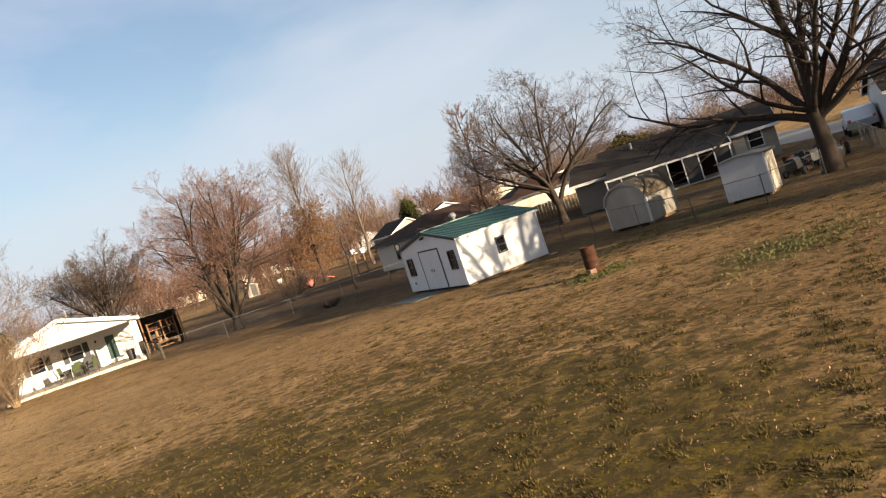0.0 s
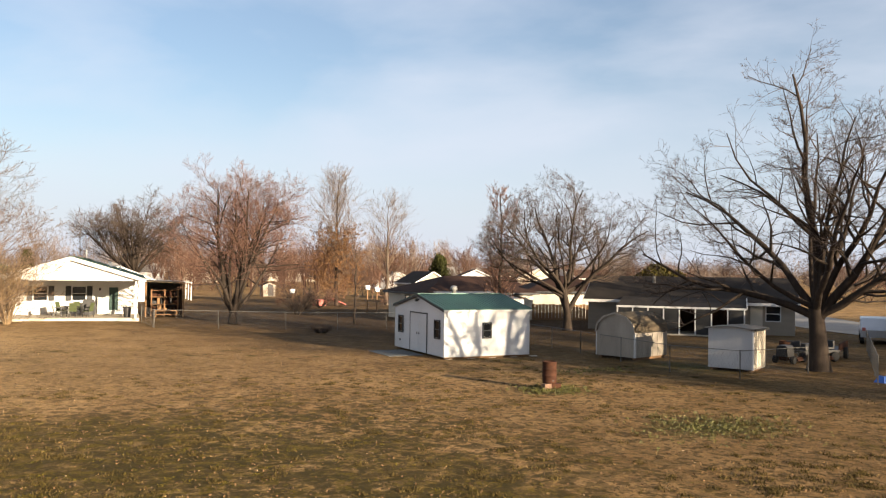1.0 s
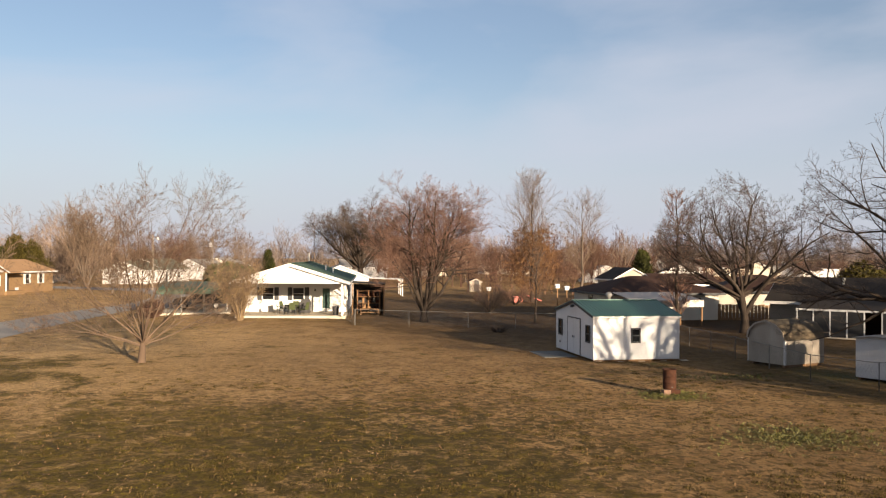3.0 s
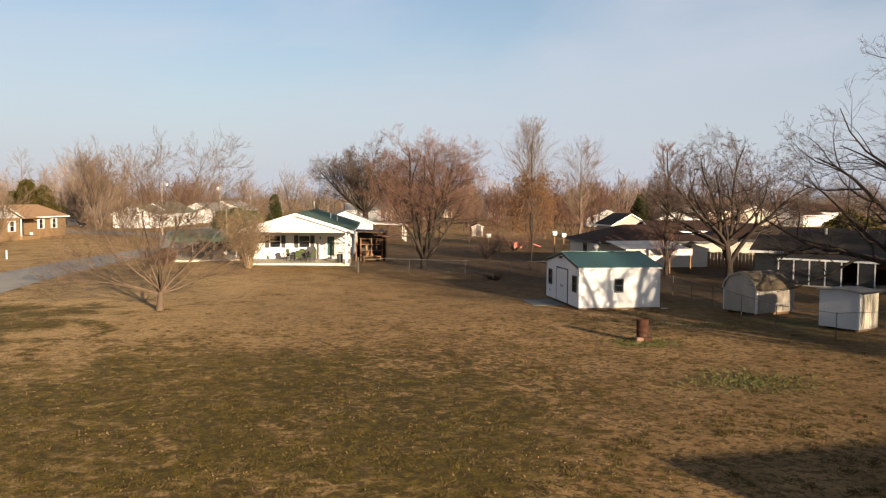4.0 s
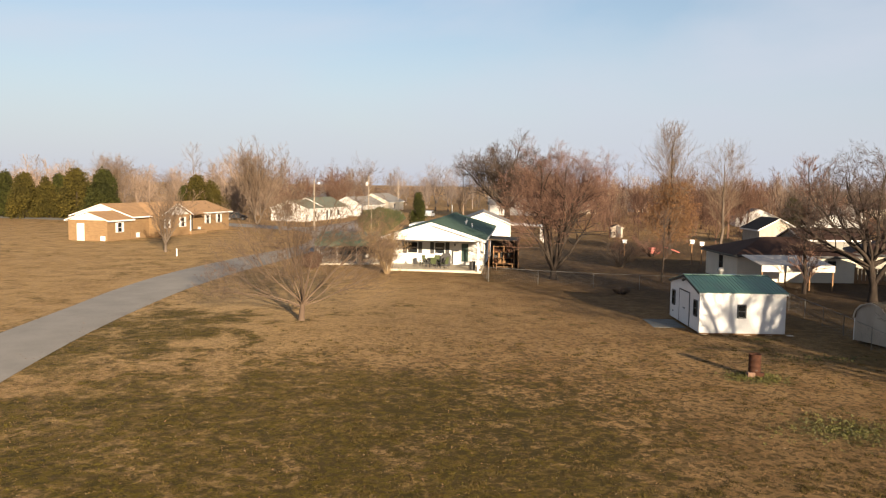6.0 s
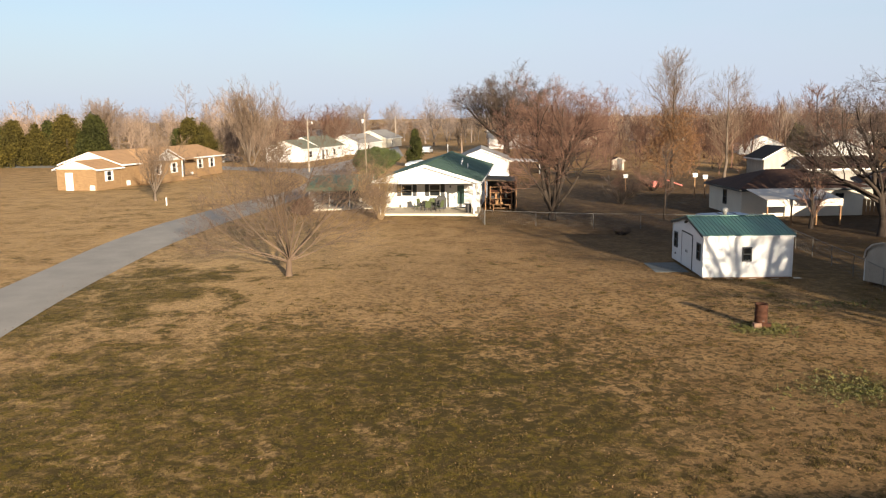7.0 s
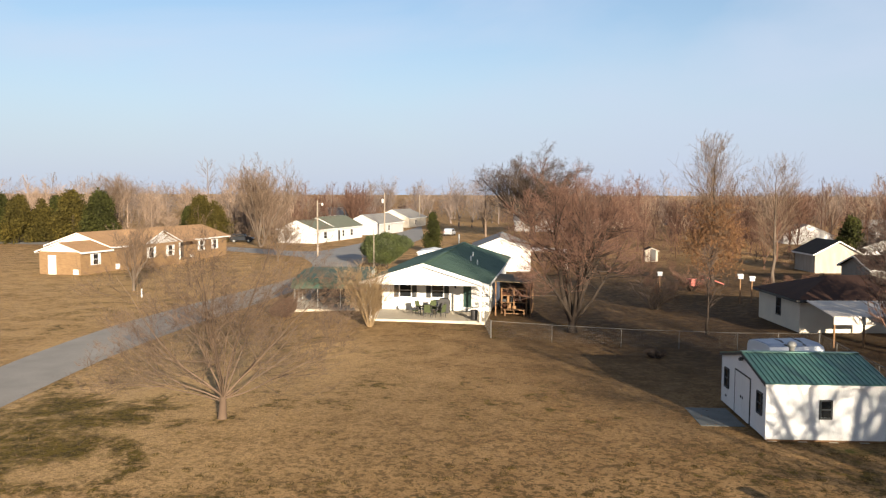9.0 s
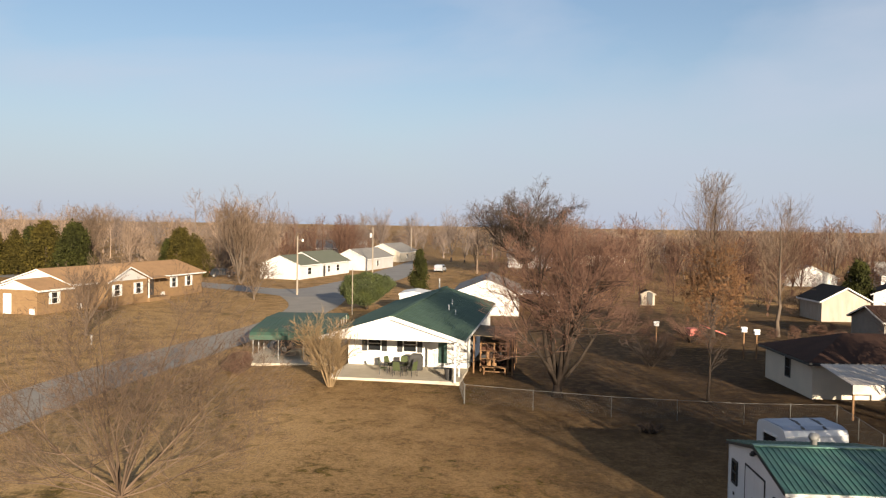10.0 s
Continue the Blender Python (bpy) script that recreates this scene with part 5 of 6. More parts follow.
def grow(height, trunk, trunk_r, limbs, spread, levels, kids, seed, up=0.25, wiggle=0.18, thin=0.011, reach=0.62, lean=0.0, droop=0.0, lift=0.0, bole=1, stout=1.0, arms=()):
    """A bare tree. Returns (trunk and limbs, twigs): lists of polylines with radii."""
    rng = random.Random(seed)
    wood, twigs = [], []

    def branch(p, d, length, r, level):
        n = 5 if level <= 1 else 3 if level == 2 else 2 if level == 3 else 1
        pts, rad = [p.copy()], [r]
        q = p.copy()
        dd = d.copy()
        for i in range(n):
            pull = up * (1 if level < 3 else 0.6) - (droop if level >= 2 else 0)
            dd = (dd + perp(dd, rng) * wiggle * (1.2 if level > 1 else 0.8) + Vector((0, 0, pull / n * 2))).normalized()
            q = q + dd * length / n
            pts.append(q.copy())
            rad.append(max(thin, r * (1 - 0.75 * (i + 1) / n)))
        (wood if level <= 1 else twigs).append((pts, rad, 7 if level == 0 else 6 if level == 1 else 4 if level == 2 else 3))
        if level >= levels:
            return
        k = kids[min(level, len(kids) - 1)]
        for i in range(k):
            f = (i + rng.uniform(0.3, 1.0)) / k
            f = 0.22 + 0.78 * f
            j = min(int(f * n), n - 1)
            a = pts[j].lerp(pts[j + 1], f * n - j)
            ax = (pts[j + 1] - pts[j]).normalized()
            ang = rng.uniform(0.45, 0.95)
            nd = (ax * math.cos(ang) + perp(ax, rng) * math.sin(ang)).normalized()
            if nd.z < -0.25:
                nd.z *= -0.5
                nd.normalize()
            branch(a, nd, length * rng.uniform(0.42, 0.72) * (1.05 - 0.35 * f), max(thin, r * 0.5 * (1.1 - 0.5 * f)), level + 1)

    base = Vector((0, 0, -0.15))
    tops = []
    for b_ in range(bole):
        a = 2 * math.pi * b_ / max(bole, 1) + rng.uniform(-0.4, 0.4)
        off = Vector((math.cos(a), math.sin(a), 0)) * (trunk_r * 0.9 if bole > 1 else 0)
        ln = Vector((math.cos(a), math.sin(a), 0)) * (0.38 if bole > 1 else 0)
        d = (Vector((lean, rng.uniform(-0.05, 0.05), 1)) + ln).normalized()
        pts = [base + off * 0.4, base + off * 0.6 + Vector((0, 0, 0.3)), base + off + d * trunk * 0.55, base + off + d * trunk]
        k = 0.7 if bole > 1 else 1.0
        wood.append((pts, [trunk_r * 1.45 * k, trunk_r * 1.05 * k, trunk_r * 0.92 * k, trunk_r * 0.85 * k], 10))
        tops.append((pts[-1], d))
    for top, d in tops:
        m = max(2, round(limbs / bole))
        a0 = rng.uniform(0, 6.28)
        for i in range(m):
            a = a0 + 2 * math.pi * i / m + rng.uniform(-0.35, 0.35)
            tilt = spread * rng.uniform(0.65, 1.15)
            nd = Vector((math.cos(a) * math.sin(tilt), math.sin(a) * math.sin(tilt), math.cos(tilt)))
            nd = (nd + d * 0.25).normalized()
            branch(top - d * rng.uniform(0, trunk * 0.25) * (i > 0), nd, (height - trunk) * reach * rng.uniform(0.85, 1.15), stout * trunk_r * rng.uniform(0.42, 0.58), 1)
        branch(top, d, (height - trunk) * reach * 1.05, stout * trunk_r * 0.62, 1)
    # long low limbs that arch outwards
    for az, tilt, length, start in arms:
        a = math.radians(az)
        branch(tops[0][0] - tops[0][1] * start, Vector((math.cos(a) * math.sin(tilt), math.sin(a) * math.sin(tilt), math.cos(tilt))), length, trunk_r * 0.42, 1)
    return wood, twigs


def grow_leader(height, trunk_r, n_side, seed, width=0.22, start=0.2, levels=2, kids=(8, 5), rise=0.7, thin=0.011):
    """A tall tree with one leading stem and many rising side branches."""
    rng = random.Random(seed)
    wood, twigs = [], []
    pts = [Vector((0, 0, -0.15))]
    n = 8
    for i in range(1, n + 1):
        pts.append(Vector((rng.uniform(-0.12, 0.12), rng.uniform(-0.12, 0.12), height * i / n)))
    wood.append((pts, [trunk_r * (1.3 if i == 0 else 1 - 0.93 * i / n) + 0.01 for i in range(n + 1)], 8))

    def side(p, d, length, r, level):
        m = 3 if level == 0 else 2
        q, dd = p.copy(), d.copy()
        line, rad = [q.copy()], [r]
        for i in range(m):
            dd = (dd + perp(dd, rng) * 0.14 + Vector((0, 0, 0.12))).normalized()
            q = q + dd * length / m
            line.append(q.copy())
            rad.append(max(thin, r * (1 - 0.8 * (i + 1) / m)))
        twigs.append((line, rad, 4 if level == 0 else 3))
        if level >= levels:
            return
        k = kids[min(level, len(kids) - 1)]
        for i in range(k):
            f = 0.2 + 0.8 * (i + rng.random()) / k
            j = min(int(f * m), m - 1)
            a = line[j].lerp(line[j + 1], f * m - j)
            ax = (line[j + 1] - line[j]).normalized()
            ang = rng.uniform(0.4, 0.8)
            side(a, (ax * math.cos(ang) + perp(ax, rng) * math.sin(ang)).normalized(), length * rng.uniform(0.35, 0.6), max(thin, r * 0.5), level + 1)

    for i in range(n_side):
        f = start + (0.97 - start) * (i + rng.random()) / n_side
        j = min(int(f * n), n - 1)
        p = pts[j].lerp(pts[j + 1], f * n - j)
        a = rng.uniform(0, 6.28)
        shape = math.sin(math.pi * min(1, (1.08 - f) / (1.08 - start) * 0.62 + 0.08))
        d = Vector((math.cos(a), math.sin(a), rise + rng.uniform(-0.2, 0.4))).normalized()
        side(p, d, height * width * shape * rng.uniform(0.75, 1.2), trunk_r * 0.3 * (1.1 - f), 0)
    return wood, twigs


def line_mesh(name, lines):
    """Tubes for a list of polylines, straight into a mesh."""
    vs, fs = [], []
    for pts, rad, sides in lines:
        n0 = len(vs)
        n = len(pts)
        for i, p in enumerate(pts):
            d = (pts[min(i + 1, n - 1)] - pts[max(i - 1, 0)])
            s = d.cross(Vector((0.31, 0.42, 0.85)))
            s = s.normalized() if s.length > 1e-4 else Vector((1, 0, 0))
            u = s.cross(d).normalized()
            for k in range(sides):
                a = 2 * math.pi * k / sides
                q = p + (s * math.cos(a) + u * math.sin(a)) * rad[i]
                vs.append((q.x, q.y, q.z))
        for i in range(n - 1):
            for k in range(sides):
                fs.append((n0 + i * sides + k, n0 + i * sides + (k + 1) % sides, n0 + (i + 1) * sides + (k + 1) % sides, n0 + (i + 1) * sides + k))
    me = bpy.data.meshes.new(name)
    me.from_pydata(vs, [], fs)
    me.polygons.foreach_set("use_smooth", [True] * len(me.polygons))
    return me


def leaf_mesh(name, points, size, seed, per=1, squash=0.7):
    """Many small leaf blades at the given points."""
    rng = np.random.default_rng(seed)
    p = np.repeat(np.asarray(points, float), per, axis=0)
    n = len(p)
    p = p + rng.normal(0, size * 0.8, (n, 3))
    a = rng.normal(size=(n, 3))
    a /= np.linalg.norm(a, axis=1)[:, None]
    c = np.cross(a, rng.normal(size=(n, 3)))
    c /= np.linalg.norm(c, axis=1)[:, None]
    s = size * rng.uniform(0.6, 1.4, (n, 1))
    quad = np.stack([p - a * s, p + c * s * squash * 0.6, p + a * s, p - c * s * squash * 0.6], axis=1).reshape(-1, 3)
    me = bpy.data.meshes.new(name)
    me.from_pydata(quad.tolist(), [], np.arange(4 * n).reshape(-1, 4).tolist())
    return me


def plant_tree(label, x, y, model, bark, twig, turn=0.0, scale=1.0, z=None, name="bare_tree", group="", leaves=None):
    t = thing(name, label, "tree", x, y, turn, z=z, group=group)
    t.scale = (scale, scale, scale)
    wood, twigs = model
    part("trunk", line_mesh("trunk", wood), bark, t)
    part("crown", line_mesh("crown", twigs), twig, t, "fine bare branches and twigs")
    if leaves:
        part("foliage", leaves[0], leaves[1], t, leaves[2])
    return t


def ends(lines, every=1):
    return [tuple(p) for pts, _, _ in lines[::every] for p in pts[1:]]


def clump_points(rx, ry, rz, n, seed, bumps=14, base=0.0):
    """Points near the surface of an uneven rounded mass."""
    rng = np.random.default_rng(seed)
    d = rng.normal(size=(n, 3))
    d /= np.linalg.norm(d, axis=1)[:, None]
    c = rng.normal(size=(bumps, 3))
    c /= np.linalg.norm(c, axis=1)[:, None]
    lump = 0.66 + 0.42 * np.max(np.clip(d @ c.T, 0, 1) ** 14 * rng.uniform(0.55, 1.0, bumps), axis=1)
    r = lump * rng.uniform(0.55, 1.0, n) ** 0.35
    p = d * r[:, None] * np.array([rx, ry, rz])
    p[:, 2] += rz * 0.92 + base
    return p[p[:, 2] > base + 0.05]


def crown_tree(trunk_pts, trunk_r, limbs, env, seed, density=(9, 7, 5, 3), thin=0.005, up=0.10, wiggle=0.16, droop=0.0, bare=0.24):
    """A bare tree grown inside a rounded crown: limbs are (azimuth, tilt, start height, length, lift), env the crown's middle height and half sizes."""
    rng = random.Random(seed)
    wood, twigs = [], []
    trunk = [Vector(p) for p in trunk_pts]
    cz, ex, ez = env

    def inside(p):
        k = (p.z - cz) / (ez if p.z > cz else ez * 1.5)
        return (p.x * p.x + p.y * p.y) / (ex * ex) + k * k < 1.0

    def on_trunk(h):
        for a, b_ in zip(trunk, trunk[1:]):
            if a.z <= h <= b_.z:
                return a.lerp(b_, (h - a.z) / max(b_.z - a.z, 1e-3))
        return trunk[-1].copy()

    def branch(p, d, length, r, level, lift):
        n = 7 if level == 0 else 5 if level == 1 else 3 if level == 2 else 2
        pts, rad, q, dd = [p.copy()], [r], p.copy(), d.copy()
        for i in range(n):
            pull = lift if level == 0 else up - (droop if level >= 2 else 0.0)
            dd = (dd + perp(dd, rng) * wiggle * (0.8 if level == 0 else 1.15) + Vector((0, 0, pull))).normalized()
            q = q + dd * length / n
            pts.append(q.copy())
            rad.append(max(thin, r * (1 - 0.82 * (i + 1) / n)))
            if i > 1 and not inside(q):
                break
        (wood if level == 0 or r > 0.032 else twigs).append((pts, rad, 8 if level == 0 else 5 if level == 1 else 3))
        if level >= len(density):
            return
        m = len(pts) - 1
        k = density[level]
        for i in range(k):
            clear = bare if level == 0 else 0.24
            f = (clear + (1 - clear) * (i + rng.random()) / k) * m
            j = min(int(f), m - 1)
            a = pts[j].lerp(pts[j + 1], f - j)
            ax = (pts[j + 1] - pts[j]).normalized()
            ang = rng.uniform(0.5, 1.15)
            nd = (ax * math.cos(ang) + perp(ax, rng) * math.sin(ang)).normalized()
            if nd.z < -0.3:
                nd.z *= -0.4
                nd.normalize()
            rr = max(thin, (rad[j] + (rad[j + 1] - rad[j]) * (f - j)) * 0.62)
            branch(a, nd, length * rng.uniform(0.36, 0.62) * (1.15 - 0.5 * f / m), rr, level + 1, 0.0)

    wood.append((trunk, [trunk_r * (1.5 if i == 0 else 1.1 if i == 1 else 1.0 - 0.08 * i) for i in range(len(trunk))], 12))
    for az, tilt, h, length, lift, r in limbs:
        a = math.radians(az)
        branch(on_trunk(h), Vector((math.cos(a) * math.sin(tilt), math.sin(a) * math.sin(tilt), math.cos(tilt))), length, r, 0, lift)
    return wood, twigs


def ring(n, seed, tilt, h, length, lift, r, spread=0.18):
    """Limbs all round a trunk, each a little different."""
    rng = random.Random(seed)
    return [(360 * i / n + rng.uniform(-22, 22), tilt * rng.uniform(1 - spread, 1 + spread), h * rng.uniform(0.8, 1.1), length * rng.uniform(0.85, 1.15), lift, r * rng.uniform(0.8, 1.15)) for i in range(n)]


# the broad many-stemmed tree at the fence
plant_tree("bare reddish-twigged tree with several stems by the fence", -5.2, 23.4,
           crown_tree([(0, 0, -0.15), (0.02, 0, 0.3), (0, 0, 0.8)], 0.28,
                      ring(5, 5, 0.46, 0.6, 8.0, 0.01, 0.19) + ring(4, 8, 0.20, 0.8, 8.2, -0.01, 0.17) + ring(5, 9, 0.74, 0.8, 7.4, 0.03, 0.12), (5.6, 4.7, 4.1), 11, (10, 8, 6, 3), 0.0055, 0.05, 0.16, bare=0.38), BARK, RED_TWIG, turn=180)
# the big spreading tree beside the small sheds: a leader, a long low limb and arching side limbs
BIG = crown_tree([(0, 0, -0.15), (0.03, 0.0, 0.4), (0.0, 0.05, 1.6), (-0.1, 0.1, 2.8)], 0.42,
                 [(128, 0.10, 2.7, 10.6, 0.0, 0.23), (130, 1.02, 2.4, 8.2, 0.045, 0.20), (122, 0.80, 2.7, 8.8, 0.015, 0.19), (150, 1.0, 3.4, 7.2, 0.04, 0.13), (-48, 0.62, 2.2, 8.8, 0.03, 0.23),
                  (-60, 1.0, 2.4, 8.4, 0.02, 0.18), (-40, 0.38, 2.4, 9.0, 0.0, 0.18), (40, 0.8, 2.7, 8.4, 0.03, 0.18), (75, 0.5, 2.8, 8.4, 0.01, 0.15), (215, 0.8, 2.6, 8.2, 0.03, 0.17), (245, 0.48, 2.8, 8.6, 0.01, 0.15), (10, 1.0, 2.5, 7.8, 0.03, 0.14), (280, 1.05, 2.5, 7.4, 0.03, 0.13)],
                 (6.9, 7.8, 6.6), 29, (9, 6, 5, 3), 0.0055, 0.03, 0.22, 0.02)
big_tree = plant_tree("large spreading bare tree with dark forked trunk", 14.1, -9.3, BIG, BARK, TWIG, z=0.0)
# round-crowned tree beyond the barn shed, forking close to the ground
plant_tree("bare round-crowned tree with crooked dark limbs", 16.9, 14.3,
           crown_tree([(0, 0, -0.15), (0, 0, 0.3), (0.02, 0.02, 1.2), (-0.15, 0.1, 2.4), (-0.2, 0.2, 3.1)], 0.30,
                      [(120, 0.55, 1.2, 8.6, -0.03, 0.21), (-50, 0.62, 1.3, 8.4, 0.01, 0.19)] + ring(8, 31, 0.98, 2.8, 6.4, 0.04, 0.13) + ring(5, 33, 0.5, 3.0, 7.0, 0.01, 0.13), (7.0, 5.7, 4.2), 37, (10, 7, 5, 3), 0.0055, 0.04, 0.24, 0.0, bare=0.30), BARK, TWIG)
# small bushy tree on the lawn
plant_tree("small bushy bare tree alone on the lawn", -22.3, 1.0,
           crown_tree([(0, 0, -0.15), (0.01, 0, 0.25), (0.05, 0, 0.95)], 0.16,
                      ring(5, 51, 0.30, 0.9, 6.8, 0.0, 0.046) + ring(7, 52, 0.80, 0.9, 6.2, 0.03, 0.040) + ring(8, 53, 1.2, 0.9, 5.6, 0.03, 0.034), (4.2, 5.2, 4.0), 54, (9, 6, 4, 3), 0.0045, 0.08, 0.15), BROWN_TWIG, BROWN_TWIG)
# trees by the brick house
plant_tree("bare tan tree before the brick house", -46.0, 45.6, grow(7.6, 1.0, 0.15, 6, 0.6, 4, (0, 9, 6, 4), 57, up=0.35, reach=0.66, thin=0.010), PALE_BARK, TAN_TWIG)
plant_tree("bare tan tree beside the lane", -40.9, 81.6, grow(6.2, 0.8, 0.12, 7, 0.8, 4, (0, 8, 6, 4), 58, up=0.25, reach=0.7, thin=0.012), PALE_BARK, TAN_TWIG)
plant_tree("tall pale many-stemmed bare tree behind the lane", -51.0, 108.5, grow(15.0, 1.6, 0.28, 9, 0.42, 4, (0, 8, 6, 4), 59, up=0.38, reach=0.66, thin=0.018, bole=3), PALE_BARK, TAN_TWIG)
plant_tree("pale bare tree behind the brick house", -84.0, 122.0, grow(13.5, 2.0, 0.24, 7, 0.6, 4, (0, 8, 6, 4), 60, up=0.3, reach=0.66, thin=0.018), PALE_BARK, TAN_TWIG)
# wide dome-crowned tree behind the white house
plant_tree("tall dome-crowned bare tree behind the houses", -1.5, 139.7,
           crown_tree([(0, 0, -0.15), (0, 0, 1.0), (0, 0, 3.0)], 0.65, ring(11, 61, 1.05, 2.8, 14.0, 0.05, 0.28) + ring(6, 62, 0.5, 3.0, 13.0, 0.0, 0.28), (8.2, 11.8, 8.4), 63, (11, 8, 6), 0.018, 0.05, 0.18), BARK, TWIG)
# two tall straight trees
OAK = grow_leader(14.3, 0.20, 78, 71, 0.29, 0.14, 2, (7, 4), 1.25, thin=0.008)
rng = np.random.default_rng(5)
veil = clump_points(3.7, 3.7, 3.4, 1500, 31, bumps=30, base=1.2)
veil = np.concatenate([veil, np.array([p for p in ends(OAK[1], 2) if p[2] < 9.0 and abs(p[0]) + abs(p[1]) < 4.5])])
plant_tree("tall straight tree keeping rusty dry leaves below", 12.7, 54.2, OAK, BARK, TAN_TWIG, leaves=(leaf_mesh("leaves", veil + rng.normal(0, 0.4, veil.shape), 0.080, 3, per=8), RUST_LEAF, "dry rust-brown leaves"), name="oak_tree")
plant_tree("slender pale-branched bare tree", 19.4, 55.5, grow_leader(12.0, 0.20, 48, 72, 0.32, 0.24, 2, (6, 4), 0.95, thin=0.008), PALE_BARK, TAN_TWIG)
plant_tree("thin young bare tree by the yard fence", 4.1, 24.0, grow_leader(5.6, 0.09, 20, 73, 0.26, 0.3, 2, (5, 3), 0.7, thin=0.009), BARK, TWIG)
plant_tree("dense bare thicket tree beside the awning", 13.7, 18.5, grow_leader(10.2, 0.14, 50, 74, 0.2, 0.06, 2, (7, 5), 0.9, thin=0.011), BARK, RED_TWIG)
# unseen copies of the big tree, added to throw shade on the yards
for x, y, a in ((31.0, -30.5, 20), (44.0, -22.0, 260), (24.0, -42.0, 310), (36.0, -46.0, 200), (56.0, -22.0, 130), (50.0, -38.0, 45), (66.0, -12.0, 280), (36.0, -17.0, 95), (42.0, -28.0, 170), (47.0, -13.0, 15)):
    copy_thing(big_tree, pose(x, y, 0, 0, 0, a))
# unseen tree, placed from the branch shadows on the shed's wall
c = copy_thing(big_tree, pose(14.2, -27.6, 0, 0, 0, 150))
c.scale = (1.1, 1.1, 1.1)


# ---- evergreens and shrubs ----
def cedar_points(height, width, n, seed):
    """An uneven, rounded column built of many overlapping lobes."""
    rng = np.random.default_rng(seed)
    k = 34
    f0 = rng.uniform(0.04, 0.93, k)
    a0 = rng.uniform(0, 2 * np.pi, k)
    r0 = width * 0.34 * np.clip(1.0 - f0 ** 2.4, 0.08, 1) * rng.uniform(0.6, 1.15, k)
    c = np.stack([r0 * np.cos(a0), r0 * np.sin(a0), f0 * height], axis=1)
    size = width * 0.19 * rng.uniform(0.7, 1.3, k) * (1.15 - 0.6 * f0)
    i = rng.integers(0, k, n)
    d = rng.normal(size=(n, 3))
    d /= np.linalg.norm(d, axis=1)[:, None]
    p = c[i] + d * (size[i] * rng.uniform(0.35, 1.0, n) ** 0.5)[:, None] * np.array([1, 1, 1.7])
    return p[p[:, 2] > 0.1]


def evergreen(label, x, y, pts, mat, trunk_h, trunk_r, size, seed, name="evergreen_tree", group=""):
    t = thing(name, label, "tree", x, y, group=group)
    part("trunk", line_mesh("trunk", [([Vector((0, 0, -0.15)), Vector((0.05, 0.02, trunk_h * 0.5)), Vector((0, 0, trunk_h))], [trunk_r * 1.2, trunk_r, trunk_r * 0.5], 8)]), BARK, t)
    part("crown", leaf_mesh("crown", pts, size, seed), mat, t, "dense green leaf clumps")
    return t


evergreen("round dense broadleaf evergreen beside the lane", -24.2, 72.5, clump_points(3.5, 3.4, 2.2, 30000, 1, bumps=40, base=0.5), GREEN_LEAF, 2.6, 0.15, 0.10, 2)
evergreen("dark pointed cedar behind the porch house", -20.0, 101.5, cedar_points(6.4, 3.6, 9000, 3), CEDAR_LEAF, 5.0, 0.16, 0.15, 4)
evergreen("dark cedar among the back gardens", 39.0, 82.0, cedar_points(6.6, 4.6, 7000, 5), CEDAR_LEAF, 5.0, 0.2, 0.2, 6)
evergreen("dark rounded cedar behind the dark-roofed house", 37.5, 29.0, clump_points(4.0, 3.0, 2.7, 7000, 7, base=0.3), OLIVE_LEAF, 3.0, 0.2, 0.16, 8)


def shrub(label, x, y, height, stems, spread, seed, bark=PALE_BARK, twig=TAN_TWIG, thin=0.007, kids=(7, 5)):
    rng = random.Random(seed)
    wood, twigs = [], []
    for i in range(stems):
        a = rng.uniform(0, 6.28)
        d = Vector((math.cos(a) * spread, math.sin(a) * spread, 1)).normalized()
        p = Vector((math.cos(a) * 0.15, math.sin(a) * 0.15, -0.05))
        L = height * rng.uniform(0.75, 1.05)
        pts = [p]
        for k in range(4):
            d = (d + perp(d, rng) * 0.12 + Vector((0, 0, 0.03))).normalized()
            pts.append(pts[-1] + d * L / 4)
        wood.append((pts, [0.035, 0.028, 0.022, 0.015, 0.008], 5))
        for j in range(kids[0]):
            f = rng.uniform(0.9, 3.9)
            q = pts[int(f)].lerp(pts[int(f) + 1], f % 1)
            nd = (d + perp(d, rng) * 0.7).normalized()
            e = q + nd * L * rng.uniform(0.18, 0.34)
            twigs.append(([q, q.lerp(e, 0.5) + perp(nd, rng) * 0.04, e], [0.012, 0.009, thin], 3))
            for m in range(kids[1]):
                g = q.lerp(e, rng.uniform(0.3, 1))
                w = (nd + perp(nd, rng) * 0.8).normalized()
                twigs.append(([g, g + w * L * rng.uniform(0.07, 0.16)], [thin, thin * 0.7], 3))
    s = thing("shrub", label, "shrub", x, y)
    part("stem", line_mesh("stem", wood), bark, s)
    part("crown", line_mesh("crown", twigs), twig, s)
    return s


shrub("tall tan bare shrub at the porch corner", -19.3, 23.7, 4.0, 30, 0.33, 81, GOLD_TWIG, GOLD_TWIG, thin=0.009, kids=(11, 7))
sh = thing("shrub", "low rounded brown dormant bush", "shrub", -26.4, 27.8)
part("crown", leaf_mesh("crown", clump_points(1.15, 1.1, 0.78, 7000, 9), 0.08, 9, squash=0.35), WOODS_RED, sh)
shrub("brown bare brush along the yard fence", 3.0, 36.0, 2.6, 26, 0.8, 82, BARK, TWIG, kids=(8, 6))
shrub("reddish brush pile under the oak", 9.5, 50.0, 2.6, 26, 0.9, 83, BARK, RED_TWIG, kids=(8, 6))
